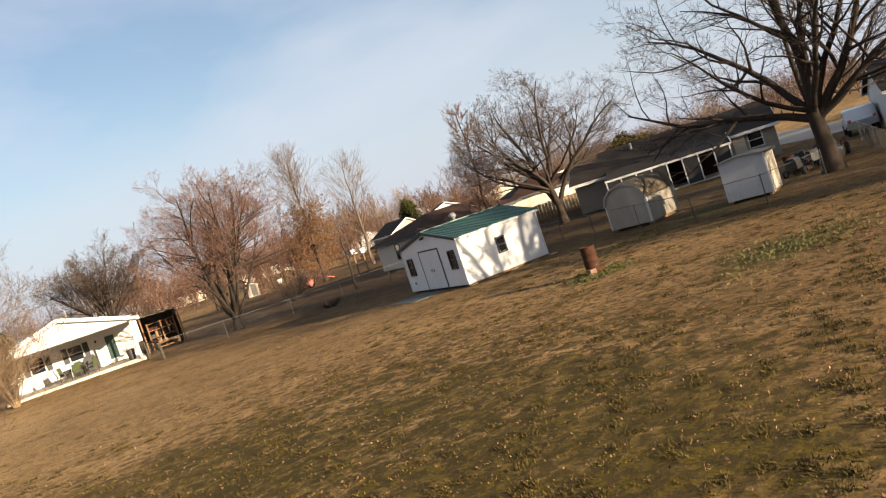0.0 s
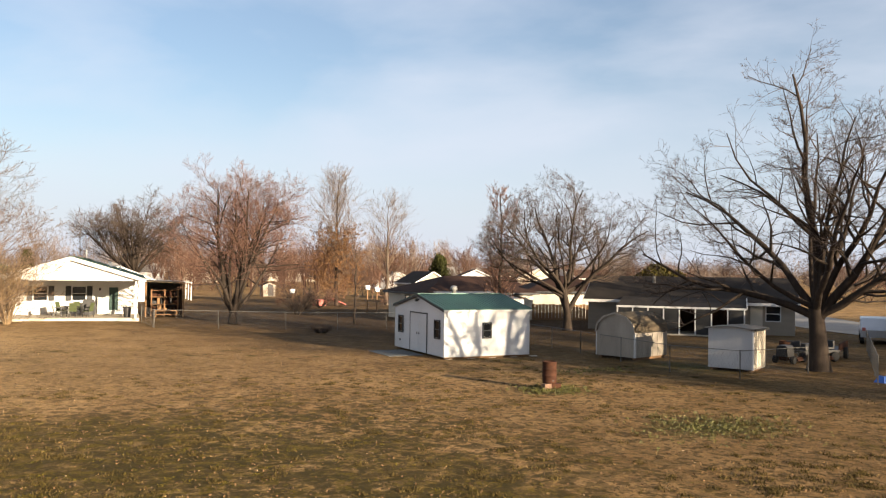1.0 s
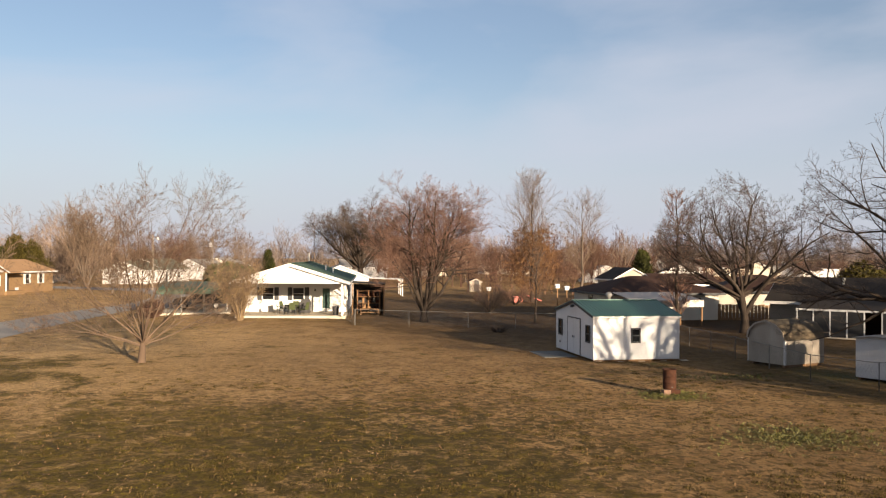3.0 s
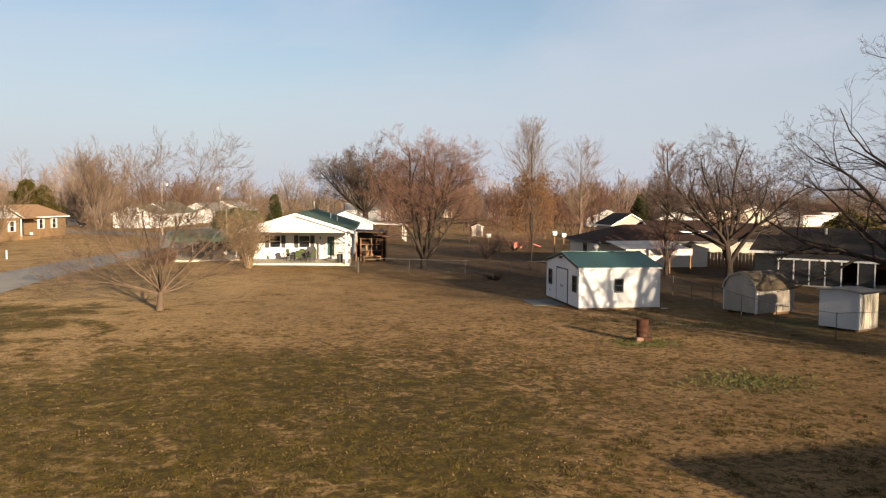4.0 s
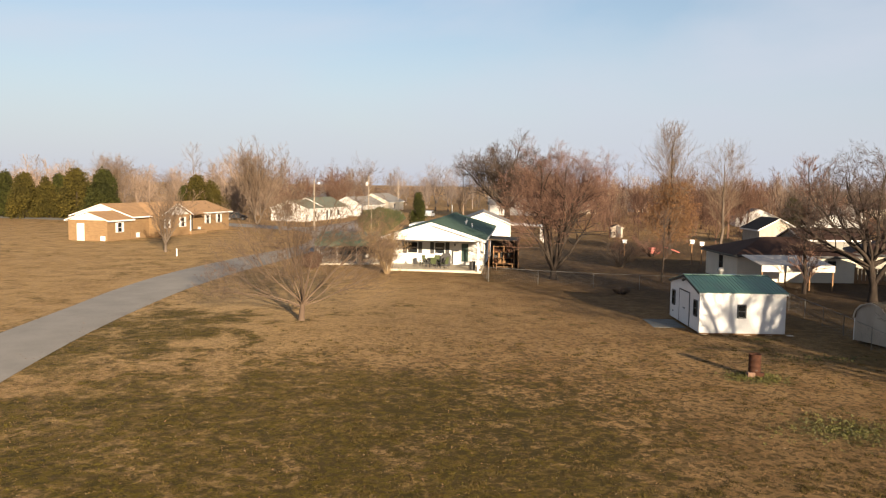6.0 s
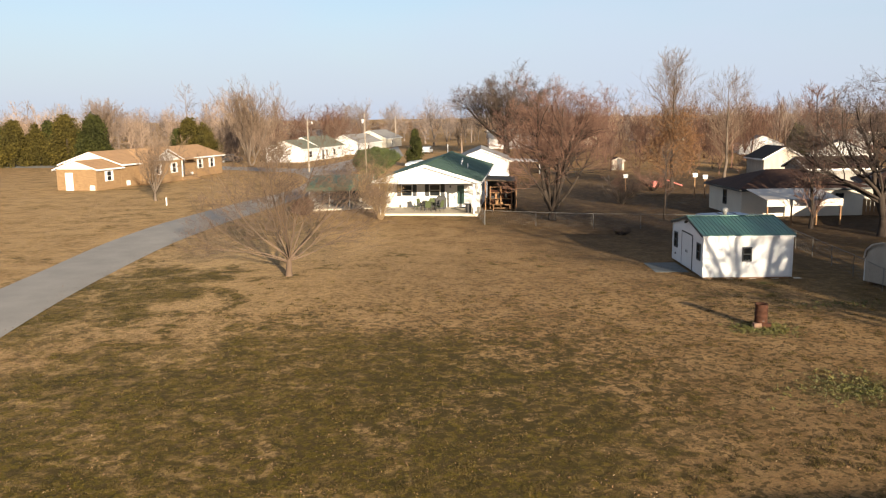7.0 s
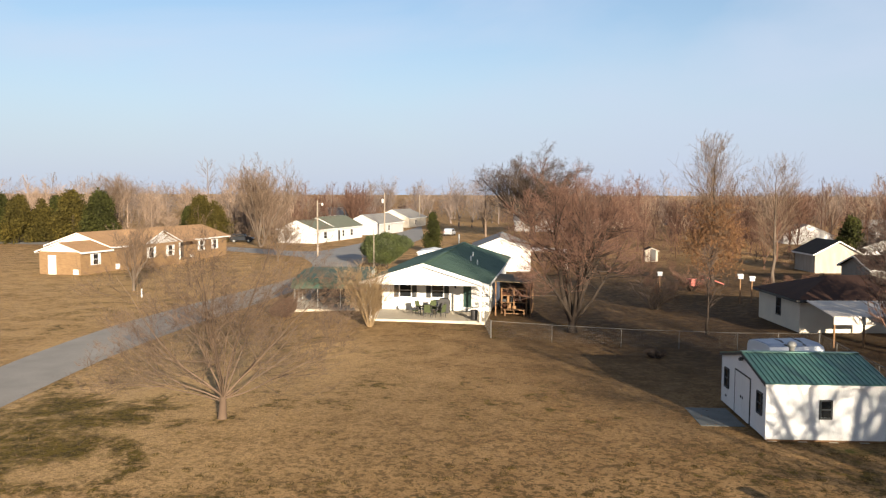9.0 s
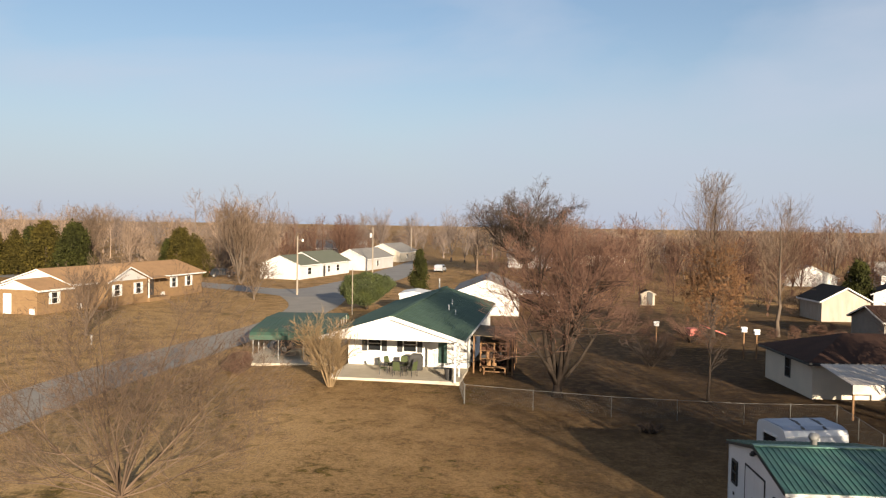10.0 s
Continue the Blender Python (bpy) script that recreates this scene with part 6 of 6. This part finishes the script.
shrub("low brush along the fence line", -1.0, 16.0, 0.7, 30, 1.4, 84, BARK, TWIG, kids=(6, 4))


# ---- woods in the distance ----
def far_woods():
    rng = random.Random(99)
    kinds = [grow(13, 2.2, 0.24, 5, 0.65, 3, (0, 7, 5), 200 + i, up=0.32, reach=0.66, thin=0.028) for i in range(5)]
    tall = [grow_leader(14, 0.2, 26, 300 + i, 0.22, 0.2, 1, (5,), 0.8, thin=0.028) for i in range(3)]
    brush = [grow(6, 0.4, 0.10, 7, 0.9, 3, (0, 6, 4), 400 + i, up=0.25, reach=0.75, thin=0.02) for i in range(3)]
    packs = {}
    for model in kinds + tall + brush:
        lines = [(pts[::2] if len(pts) > 3 else pts, rad[::2] if len(pts) > 3 else rad, 3) for pts, rad, _ in model[0] + model[1]]
        lines = [(p[:1] + p[-1:] if len(p) == 3 and r[0] < 0.06 else p, r[:1] + r[-1:] if len(p) == 3 and r[0] < 0.06 else r, k) for p, r, k in lines]
        me = line_mesh("pack", lines)
        co = np.empty(len(me.vertices) * 3)
        me.vertices.foreach_get("co", co)
        fs = np.array([tuple(p.vertices) for p in me.polygons])
        packs[len(packs)] = (co.reshape(-1, 3), fs)
        bpy.data.meshes.remove(me)

    def belt(name, label, mat, spots):
        vs, fs, n = [], [], 0
        for x, y, s in spots:
            co, f = packs[rng.randrange(len(packs))]
            a = rng.uniform(0, 6.28)
            r = np.array([[math.cos(a), -math.sin(a), 0], [math.sin(a), math.cos(a), 0], [0, 0, 1]])
            vs.append(co @ r.T * s + np.array([x, y, ground_z(x, y)]))
            fs.append(f + n)
            n += len(co)
        me = bpy.data.meshes.new(name)
        me.from_pydata(np.concatenate(vs).tolist(), [], np.concatenate(fs).tolist())
        me.materials.append(mat)
        tagged(new(name, me), label, "woods", kind="stuff")

    def scatter(n, x0, x1, y0, y1, lo, hi):
        return [(rng.uniform(x0, x1), rng.uniform(y0, y1), rng.uniform(lo, hi)) for _ in range(n)]

    belt("far_woods", "grey-brown bare woods along the horizon", HAZED_TWIG, scatter(130, -300, -20, 190, 330, 0.65, 1.0) + scatter(150, -20, 300, 190, 330, 0.6, 0.95) + scatter(34, -260, -30, 190, 290, 1.0, 1.35) + scatter(40, -20, 280, 190, 300, 0.95, 1.3))
    belt("far_woods", "reddish bare woods behind the gardens", WOODS_RED, scatter(80, 2, 70, 92, 190, 0.55, 0.95) + scatter(14, 4, 36, 72, 110, 0.4, 0.7) + scatter(30, -70, -40, 165, 215, 0.6, 0.9) + scatter(60, 60, 190, 115, 220, 0.4, 0.7) + scatter(40, 95, 150, -50, 90, 0.5, 0.8))
    belt("far_woods", "pale tan bare woods behind the houses", WOODS_TAN, scatter(20, -25, 62, 120, 190, 0.6, 0.95) + scatter(70, -230, -62, 126, 185, 0.65, 1.0) + scatter(34, -280, -70, 160, 240, 0.8, 1.15) + scatter(14, -72, -54, 130, 155, 0.75, 1.0))

    # the closed canopy: each tree a loose mass of fine twig slivers
    gen = np.random.default_rng(77)

    def canopy(name, label, mat, spots, per, size):
        pts = []
        for x, y, h in spots:
            h *= 0.82 + 0.22 * math.sin(x * 0.047 + 1.0) + 0.16 * math.sin(x * 0.131 + y * 0.03) + (0.35 if gen.uniform() < 0.10 else 0.0)
            d = gen.normal(size=(per, 3))
            d /= np.linalg.norm(d, axis=1)[:, None]
            r = gen.uniform(0.25, 1.0, (per, 1)) ** 0.6
            q = d * r * np.array([h * 0.34, h * 0.34, h * 0.40]) * gen.uniform(0.8, 1.15, 3)
            pts.append(q + np.array([x, y, ground_z(x, y) + h * 0.56]))
        me = leaf_mesh(name, np.concatenate(pts), size, 78, squash=0.16)
        me.materials.append(mat)
        tagged(new(name, me), label, "woods", kind="stuff")

    def spread(n, x0, x1, y0, y1, lo, hi):
        return [(gen.uniform(x0, x1), y0 + (y1 - y0) * gen.uniform(0, 1) ** 1.3, gen.uniform(lo, hi)) for _ in range(n)]

    canopy("far_woods", "brown bare woods closing the horizon", HAZED_TWIG, spread(520, -470, 30, 215, 460, 8, 15) + spread(760, 0, 500, 200, 460, 7, 12.5) + spread(200, -420, -170, 130, 260, 7, 12) + spread(160, 170, 460, 60, 260, 5, 9), 150, 0.55)
    canopy("far_woods", "brown woods beyond the far street", HAZED_TWIG, spread(300, 98, 240, -90, 110, 6, 11), 240, 0.5)
    canopy("far_woods", "reddish-brown thickets behind the gardens", WOODS_RED, spread(130, 0, 80, 88, 200, 4, 9.5) + spread(80, 70, 210, 115, 215, 4, 8) + spread(60, -75, -40, 170, 215, 6, 10) + spread(16, 40, 70, 84, 110, 3, 5), 700, 0.20)
    canopy("brush", "low reddish-brown brush under the bare trees", WOODS_RED, spread(34, -4, 34, 70, 96, 1.4, 3.4) + spread(14, 16, 30, 48, 60, 1.0, 2.2) + spread(10, 4, 12, 44, 54, 0.9, 2.0), 420, 0.10)
    canopy("far_woods", "distant brown woods along the horizon", WOODS_RED, spread(190, -330, 330, 285, 330, 9.5, 12.5) + spread(60, 190, 260, 40, 290, 8.5, 11.0) + spread(70, -330, -250, 90, 290, 8.5, 11.5), 300, 0.5)
    canopy("far_woods", "tan thickets behind the brick house", WOODS_TAN, spread(70, -240, -62, 128, 195, 6, 10), 360, 0.34)


far_woods()


def cedar_row():
    rng = random.Random(17)
    base = [evergreen("cedar in the row behind the brick house", -95, 70, cedar_points(7.2, 6.4, 15000, 40 + i), m, 6.0, 0.2, 0.17, 50 + i, "cedar_tree", "cedars behind the brick house") for i, m in enumerate((OLIVE_LEAF, CEDAR_LEAF, OLIVE_LEAF))]
    spots = [(-132 + 3.9 * i + rng.uniform(-1.5, 1.5), 122 - 0.5 * i + rng.uniform(-4, 4), rng.uniform(0.95, 1.4)) for i in range(14)] + [(-67.5, 124, 1.2), (-63.5, 121, 1.05), (-71, 128, 0.9)]
    for i, (x, y, s) in enumerate(spots):
        m = pose(x, y, ground_z(x, y), 0, 0, rng.uniform(0, 360))
        if i < 3:
            base[i].matrix_basis = m
        else:
            c = copy_thing(base[i % 3], m)
            c.scale = (s, s, s)


cedar_row()


# ---- poles, fences, small things ----
def utility_pole(x, y, height, label, transformer=False, lamp=False):
    p = thing("utility_pole", label, "pole", x, y)
    part("pole", B().tube([(0, 0, -0.2), (0, 0, height)], [0.15, 0.10], 10), POLE_WOOD, p)
    if transformer:
        part("transformer", B().lathe([(0, height - 2.2), (0.24, height - 2.2), (0.26, height - 1.4), (0.1, height - 1.25), (0, height - 1.25)], 14, (-0.45, 0)), PALE_GREY, p)
        part("bracket", B().beam((0, 0, height - 1.7), (-0.3, 0, height - 1.7), 0.08), STEEL, p)
    if lamp:
        part("arm", B().beam((0, 0, height - 0.5), (0.7, 0, height - 0.35), 0.05), STEEL, p)
        part("lamp_head", B().lathe([(0.12, height - 0.75), (0.18, height - 0.6), (0.1, height - 0.38), (0, height - 0.36)], 12, (0.75, 0)), WHITE, p)
    return p


utility_pole(-36.8, 89.3, 8.5, "wooden utility pole with yard lamp", lamp=True)
utility_pole(-33.6, 144.7, 9.6, "tall wooden utility pole with transformer", transformer=True)
utility_pole(-30.5, 200.0, 9.0, "distant wooden utility pole")
p = thing("pole", "thin bare pole behind the porch house", "pole", -25.0, 66.5)
part("pole", B().tube([(0, 0, -0.1), (0, 0, 5.3)], [0.06, 0.05], 8), POLE_WOOD, p)


def chain_fence(label, pts, height=1.15, gap=0.16):
    """Posts, top rail and a woven wire mesh of thin wires."""
    f = thing("chain_link_fence", label, "fence", pts[0][0], pts[0][1], z=0.0)
    o = Vector((pts[0][0], pts[0][1], 0))
    wire = []
    for (x0, y0), (x1, y1) in zip(pts, pts[1:]):
        a, c = Vector((x0, y0, 0)) - o, Vector((x1, y1, 0)) - o
        n = max(1, round((c - a).length / 3.2))
        for i in range(n + 1):
            q = a.lerp(c, i / n)
            gz = ground_z(q.x + o.x, q.y + o.y)
            part("post", B().tube([(q.x, q.y, gz - 0.1), (q.x, q.y, gz + height + 0.04)], [0.022, 0.022], 7), FENCE_STEEL, f)
        za, zc = ground_z(x0, y0), ground_z(x1, y1)
        part("rail", B().tube([(a.x, a.y, za + height), (c.x, c.y, zc + height)], [0.015, 0.015], 6), FENCE_STEEL, f)
        m = int((c - a).length / gap)
        d = (c - a) / m
        for i in range(m):
            for up in (0, 1):
                p0 = a + d * (i if up else min(i + 4, m)) + Vector((0, 0, za + 0.05))
                p1 = a + d * (min(i + 4, m) if up else i) + Vector((0, 0, za + height - 0.02))
                wire.append(([p0, p1], [0.0022, 0.0022], 3))
    part("wire_mesh", line_mesh("wire_mesh", wire), FENCE_STEEL, f)


chain_fence("grey chain-link fence along the back yard", [(-10.8, 20.4), (-6.9, 19.6), (-2.6, 18.9), (4.5, 18.5), (9.6, 18.9)])
chain_fence("grey chain-link fence beside the porch", [(-10.85, 20.6), (-11.2, 24.3)])
chain_fence("grey chain-link fence before the small sheds", [(9.6, 18.8), (8.2, 0.5), (7.3, -7.3), (8.4, -10.2), (12.7, -9.9)])
chain_fence("chain-link fence by the big tree", [(12.4, -13.4), (25.0, -3.6)])


def post_with_box(x, y, h, label):
    p = thing("birdhouse", label, "birdhouse", x, y)
    part("post", B().box(-0.05, -0.05, -0.1, 0.05, 0.05, h), WOOD, p)
    part("box", B().box(-0.2, -0.16, h, 0.2, 0.16, h + 0.26), WHITE, p)
    part("roof", B().add([(-0.25, -0.2, h + 0.26), (0.25, -0.2, h + 0.26), (0.25, 0.2, h + 0.26), (-0.25, 0.2, h + 0.26), (-0.25, 0, h + 0.42), (0.25, 0, h + 0.42)], ((0, 1, 5, 4), (2, 3, 4, 5), (0, 4, 3), (1, 2, 5), (3, 2, 1, 0))), WHITE, p)


post_with_box(11.6, 41.3, 2.2, "white birdhouse on a wooden post")
post_with_box(12.7, 41.5, 2.0, "white birdhouse on a wooden post")
post_with_box(6.1, 49.0, 1.6, "white birdhouse on a wooden post")
s = thing("play_slide", "faded red plastic play slide under the oak", "toy", 12.0, 55.6, 15)
part("slide", B().add([(0, -0.4, 1.0), (0, 0.4, 1.0), (2.4, 0.4, 0.12), (2.4, -0.4, 0.12), (0, -0.4, 0.9), (0, 0.4, 0.9), (2.4, 0.4, 0.02), (2.4, -0.4, 0.02)], ((0, 1, 2, 3), (7, 6, 5, 4), (0, 4, 5, 1), (1, 5, 6, 2), (2, 6, 7, 3), (3, 7, 4, 0))), RED, s)
part("ladder", B().beam((-0.4, -0.3, 0), (0, -0.3, 1.0), 0.06).beam((-0.4, 0.3, 0), (0, 0.3, 1.0), 0.06).beam((-0.2, -0.3, 0.5), (-0.2, 0.3, 0.5), 0.05), RED, s)
part("wall", B().box(-1.6, -0.6, 0, -0.5, 0.6, 0.7), RED, s)


# ---- turf ----
def turf():
    """Tufts of dry grass and scattered leaves over the lawn that the flight passes."""
    rng = np.random.default_rng(12)
    def blades(name, label, mat, n, x0, x1, y0, y1, h, w, clump, wide=0.065):
        c = np.stack([rng.uniform(x0, x1, n // clump), rng.uniform(y0, y1, n // clump)], axis=1)
        # thinner towards the far edge and in loose drifts
        thin = np.clip((y1 - c[:, 1]) / (0.7 * (y1 - y0)), 0, 1) * np.clip((x1 - c[:, 0]) / 6, 0, 1) * np.clip((c[:, 0] - x0) / 6, 0, 1)
        drift = 0.55 + 0.45 * np.sin(c[:, 0] * 0.55 + 1.7 * np.sin(c[:, 1] * 0.41)) * np.sin(c[:, 1] * 0.62 + np.sin(c[:, 0] * 0.33))
        c = c[rng.uniform(0, 1, len(c)) < thin * drift * 1.3]
        p = np.repeat(c, clump, axis=0) + rng.normal(0, wide, (len(c) * clump, 2))
        m = len(p)
        z = np.array([ground_z(x, y) for x, y in c]).repeat(clump)
        a = rng.uniform(0, 2 * np.pi, m)
        ww = w * rng.uniform(0.5, 1.4, m)
        hh = h * rng.uniform(0.4, 1.3, m)
        lean = rng.normal(0, 0.6, (m, 2)) * hh[:, None]
        base = np.column_stack([p, z - 0.005])
        side = np.column_stack([np.cos(a) * ww, np.sin(a) * ww, np.zeros(m)])
        tip = base + np.column_stack([lean, hh])
        v = np.stack([base - side, base + side, tip], axis=1).reshape(-1, 3)
        me = bpy.data.meshes.new(name)
        me.from_pydata(v.tolist(), [], np.arange(3 * m).reshape(-1, 3).tolist())
        me.materials.append(mat)
        tagged(new(name, me), label, "grass", kind="stuff")
    blades("grass", "dry tan tufts of dormant lawn grass", DRY_GRASS, 70000, -34, 10, -40, 6, 0.030, 0.010, 12)
    blades("grass", "olive-brown tufts in the half-green lawn", GREEN_GRASS, 70000, -33, -5, -36, -7, 0.035, 0.013, 18)
    blades("grass", "dark brown dead tufts across the lawn", DEAD_GRASS, 190000, -26, 8, -34, 2, 0.060, 0.013, 60, 0.10)

    def litter(name, label, mat, n, x0, x1, y0, y1, size, seed):
        """Curled leaves and flecks lying at all angles, thicker in drifts."""
        gen = np.random.default_rng(seed)
        x, y = gen.uniform(x0, x1, n * 2), gen.uniform(y0, y1, n * 2)
        drift = 0.5 + 0.5 * np.sin(x * 0.9 + 1.3 * np.sin(y * 0.7)) * np.sin(y * 1.1 + np.sin(x * 0.5 + 2))
        keep = gen.uniform(0, 1, n * 2) < 0.25 + 0.65 * drift
        x, y = x[keep][:n], y[keep][:n]
        z = np.array([ground_z(a, c) for a, c in zip(x, y)]) + gen.uniform(0.005, 0.035, len(x))
        me = leaf_mesh(name, np.column_stack([x, y, z]), size, seed + 1, squash=0.9)
        me.materials.append(mat)
        tagged(new(name, me), label, "leaves", kind="stuff")
    litter("fallen_leaves", "brown fallen leaves scattered on the lawn", DRY_LEAF, 36000, -34, 9, -40, 14, 0.026, 41)
    litter("fallen_leaves", "pale dry leaf flecks on the lawn", PALE_LEAF, 7000, -35, 8, -40, 10, 0.020, 43)
    for x, y, rx, ry, n in ((-0.6, -10.1, 0.62, 0.50, 420), (-0.2, -17.6, 1.25, 0.95, 380), (4.2, -6.0, 1.3, 0.4, 160)):
        weed_patch(x, y, rx, ry, n)


def weed_patch(x, y, rx, ry, n):
    """Low leafy weeds in a loose patch."""
    rng = np.random.default_rng(int(-y * 10))
    c = np.column_stack([x + rng.normal(0, rx, n), y + rng.normal(0, ry, n), np.full(n, 0.03)])
    c[:, 2] += rng.uniform(0, 0.05, n)
    me = leaf_mesh("weeds", c, 0.038, 5, per=8, squash=0.5)
    me.materials.append(WEED)
    tagged(new("weeds", me), "low green weeds in a loose patch on the dry lawn", "weeds", kind="stuff")


DRY_GRASS = material("dry_grass_blade", (0.24, 0.155, 0.066), (0.15, 0.095, 0.038), 0.5, 0.9, island=0.35)
GREEN_GRASS = material("half_green_blade", (0.095, 0.072, 0.010), (0.055, 0.043, 0.006), 0.5, 0.9, island=0.45)
DEAD_GRASS = material("dead_brown_blade", (0.075, 0.052, 0.015), (0.042, 0.030, 0.009), 0.5, 0.9, island=0.4)
DRY_LEAF = material("fallen_leaf", (0.13, 0.075, 0.036), (0.07, 0.04, 0.02), 0.5, 0.9, island=0.5)
PALE_LEAF = material("pale_dry_leaf", (0.24, 0.17, 0.10), (0.16, 0.11, 0.06), 0.5, 0.9, island=0.4)
WEED = material("green_weed_leaf", (0.085, 0.078, 0.009), (0.045, 0.043, 0.006), 2.0, 0.7, island=0.45)
turf()


# ---- machines and clutter by the big tree ----
def riding_mower(x, y, turn, label):
    m = thing("riding_mower", label, "mower", x, y, turn)
    part("hood", B().extrude([(-0.28, 0.35), (0.28, 0.35), (0.26, 0.78), (0.18, 0.88), (-0.18, 0.88), (-0.26, 0.78)], 0.15, 0.95), DARK, m)
    part("deck", B().extrude([(-0.55, 0.12), (0.55, 0.12), (0.5, 0.3), (-0.5, 0.3)], -0.45, 0.35), RUST, m)
    part("seat", B().box(-0.7, -0.24, 0.6, -0.3, 0.24, 0.7).box(-0.78, -0.24, 0.6, -0.68, 0.24, 1.02), DARK, m)
    part("fender", B().box(-0.9, -0.45, 0.45, -0.2, 0.45, 0.58), DARK, m)
    part("steering_wheel", B().tube([(0.0, 0, 0.8), (-0.12, 0, 1.0)], [0.02, 0.02], 6).lathe([(0.16, 1.0), (0.18, 1.02), (0.16, 1.04), (0.15, 1.02), (0.16, 1.0)], 14, (-0.13, 0)), DARK, m)
    for px, r in ((-0.6, 0.26), (0.65, 0.19)):
        for sy in (-1, 1):
            w = part("wheel", B().lathe([(0, -0.1), (r * 0.9, -0.1), (r, -0.05), (r, 0.05), (r * 0.9, 0.1), (0, 0.1)], 14), RUBBER, m)
            w.matrix_basis = pose(px, sy * 0.42, r, 90, 0, 0)


riding_mower(15.6, -6.4, 200, "dark riding mower parked behind the storage shed")
riding_mower(17.6, -6.4, 170, "dark riding mower parked beside the big tree")
w = thing("utility_trailer", "low dark utility trailer by the big tree", "trailer", 19.6, -5.4, 30)
part("bed", B().box(-1.4, -0.7, 0.42, 1.4, 0.7, 0.5), DARK, w)
for sy in (-1, 1):
    part("side_rail", B().box(-1.4, sy * 0.7 - 0.03, 0.5, 1.4, sy * 0.7 + 0.03, 0.85), RUST, w)
    wh = part("wheel", B().lathe([(0, -0.09), (0.28, -0.09), (0.3, 0), (0.28, 0.09), (0, 0.09)], 14), RUBBER, w)
    wh.matrix_basis = pose(0, sy * 0.82, 0.3, 90, 0, 0)
part("tow_bar", B().beam((1.4, 0, 0.45), (2.6, 0, 0.4), 0.08), DARK, w)
part("jack", B().beam((2.5, 0, 0), (2.5, 0, 0.45), 0.05), STEEL, w)
for x, y, h, mt, lab in ((16.6, -7.4, 1.0, DARK, "dark plastic drum among the parked machines"), (16.9, -5.0, 0.9, RUST, "rusty drum among the parked machines")):
    d = thing("drum", lab, "barrel", x, y)
    part("body", B().lathe([(0, 0), (0.28, 0), (0.29, h * 0.33), (0.28, h * 0.66), (0.29, h), (0.26, h), (0.25, 0.05), (0, 0.05)], 18), mt, d)
build_car("car", "silver-blue sedan parked beyond the yards", 31.0, 0.2, 38, CAR_SILVER)
t_ = thing("tarpaulin", "blue tarpaulin heap beside the chain-link fence", "tarpaulin", 13.4, -13.0)
t_.scale = (0.42, 0.42, 0.6)
part("sheet", B().add([(x, y, z) for x, y, z in ((-0.9, -0.5, 0), (0.9, -0.5, 0), (1.0, 0.5, 0), (-0.9, 0.6, 0), (-0.5, -0.25, 0.42), (0.4, -0.3, 0.5), (0.5, 0.25, 0.36), (-0.45, 0.3, 0.46))], ((0, 1, 5, 4), (1, 2, 6, 5), (2, 3, 7, 6), (3, 0, 4, 7), (4, 5, 6, 7))), BLUE, t_)
h = gable_house("white_house", "white-walled house with dark roof beyond the big tree", 26.9, -4.6, -50, 12, 7.5, 2.3, 1.6, WHITE, DARK_SHINGLE)
house_window(h, "front", 4.0, 1.5, 1.0, 1.2, 12, 7.5)
house_window(h, "front", 8.0, 1.5, 1.0, 1.2, 12, 7.5)
q = thing("marker_post", "short white marker post beside the lane", "post", -43.0, 40.6)
part("post", B().box(-0.05, -0.05, -0.1, 0.05, 0.05, 0.75), WHITE, q)
part("cap", B().box(-0.07, -0.07, 0.75, 0.07, 0.07, 0.8), WHITE, q)
build_car("car", "dark car parked by the brick house", -58.5, 122.0, 5, CAR_DARK)
build_car("car", "pale car parked on the far street", -19.5, 150.0, 80, CAR_SILVER)
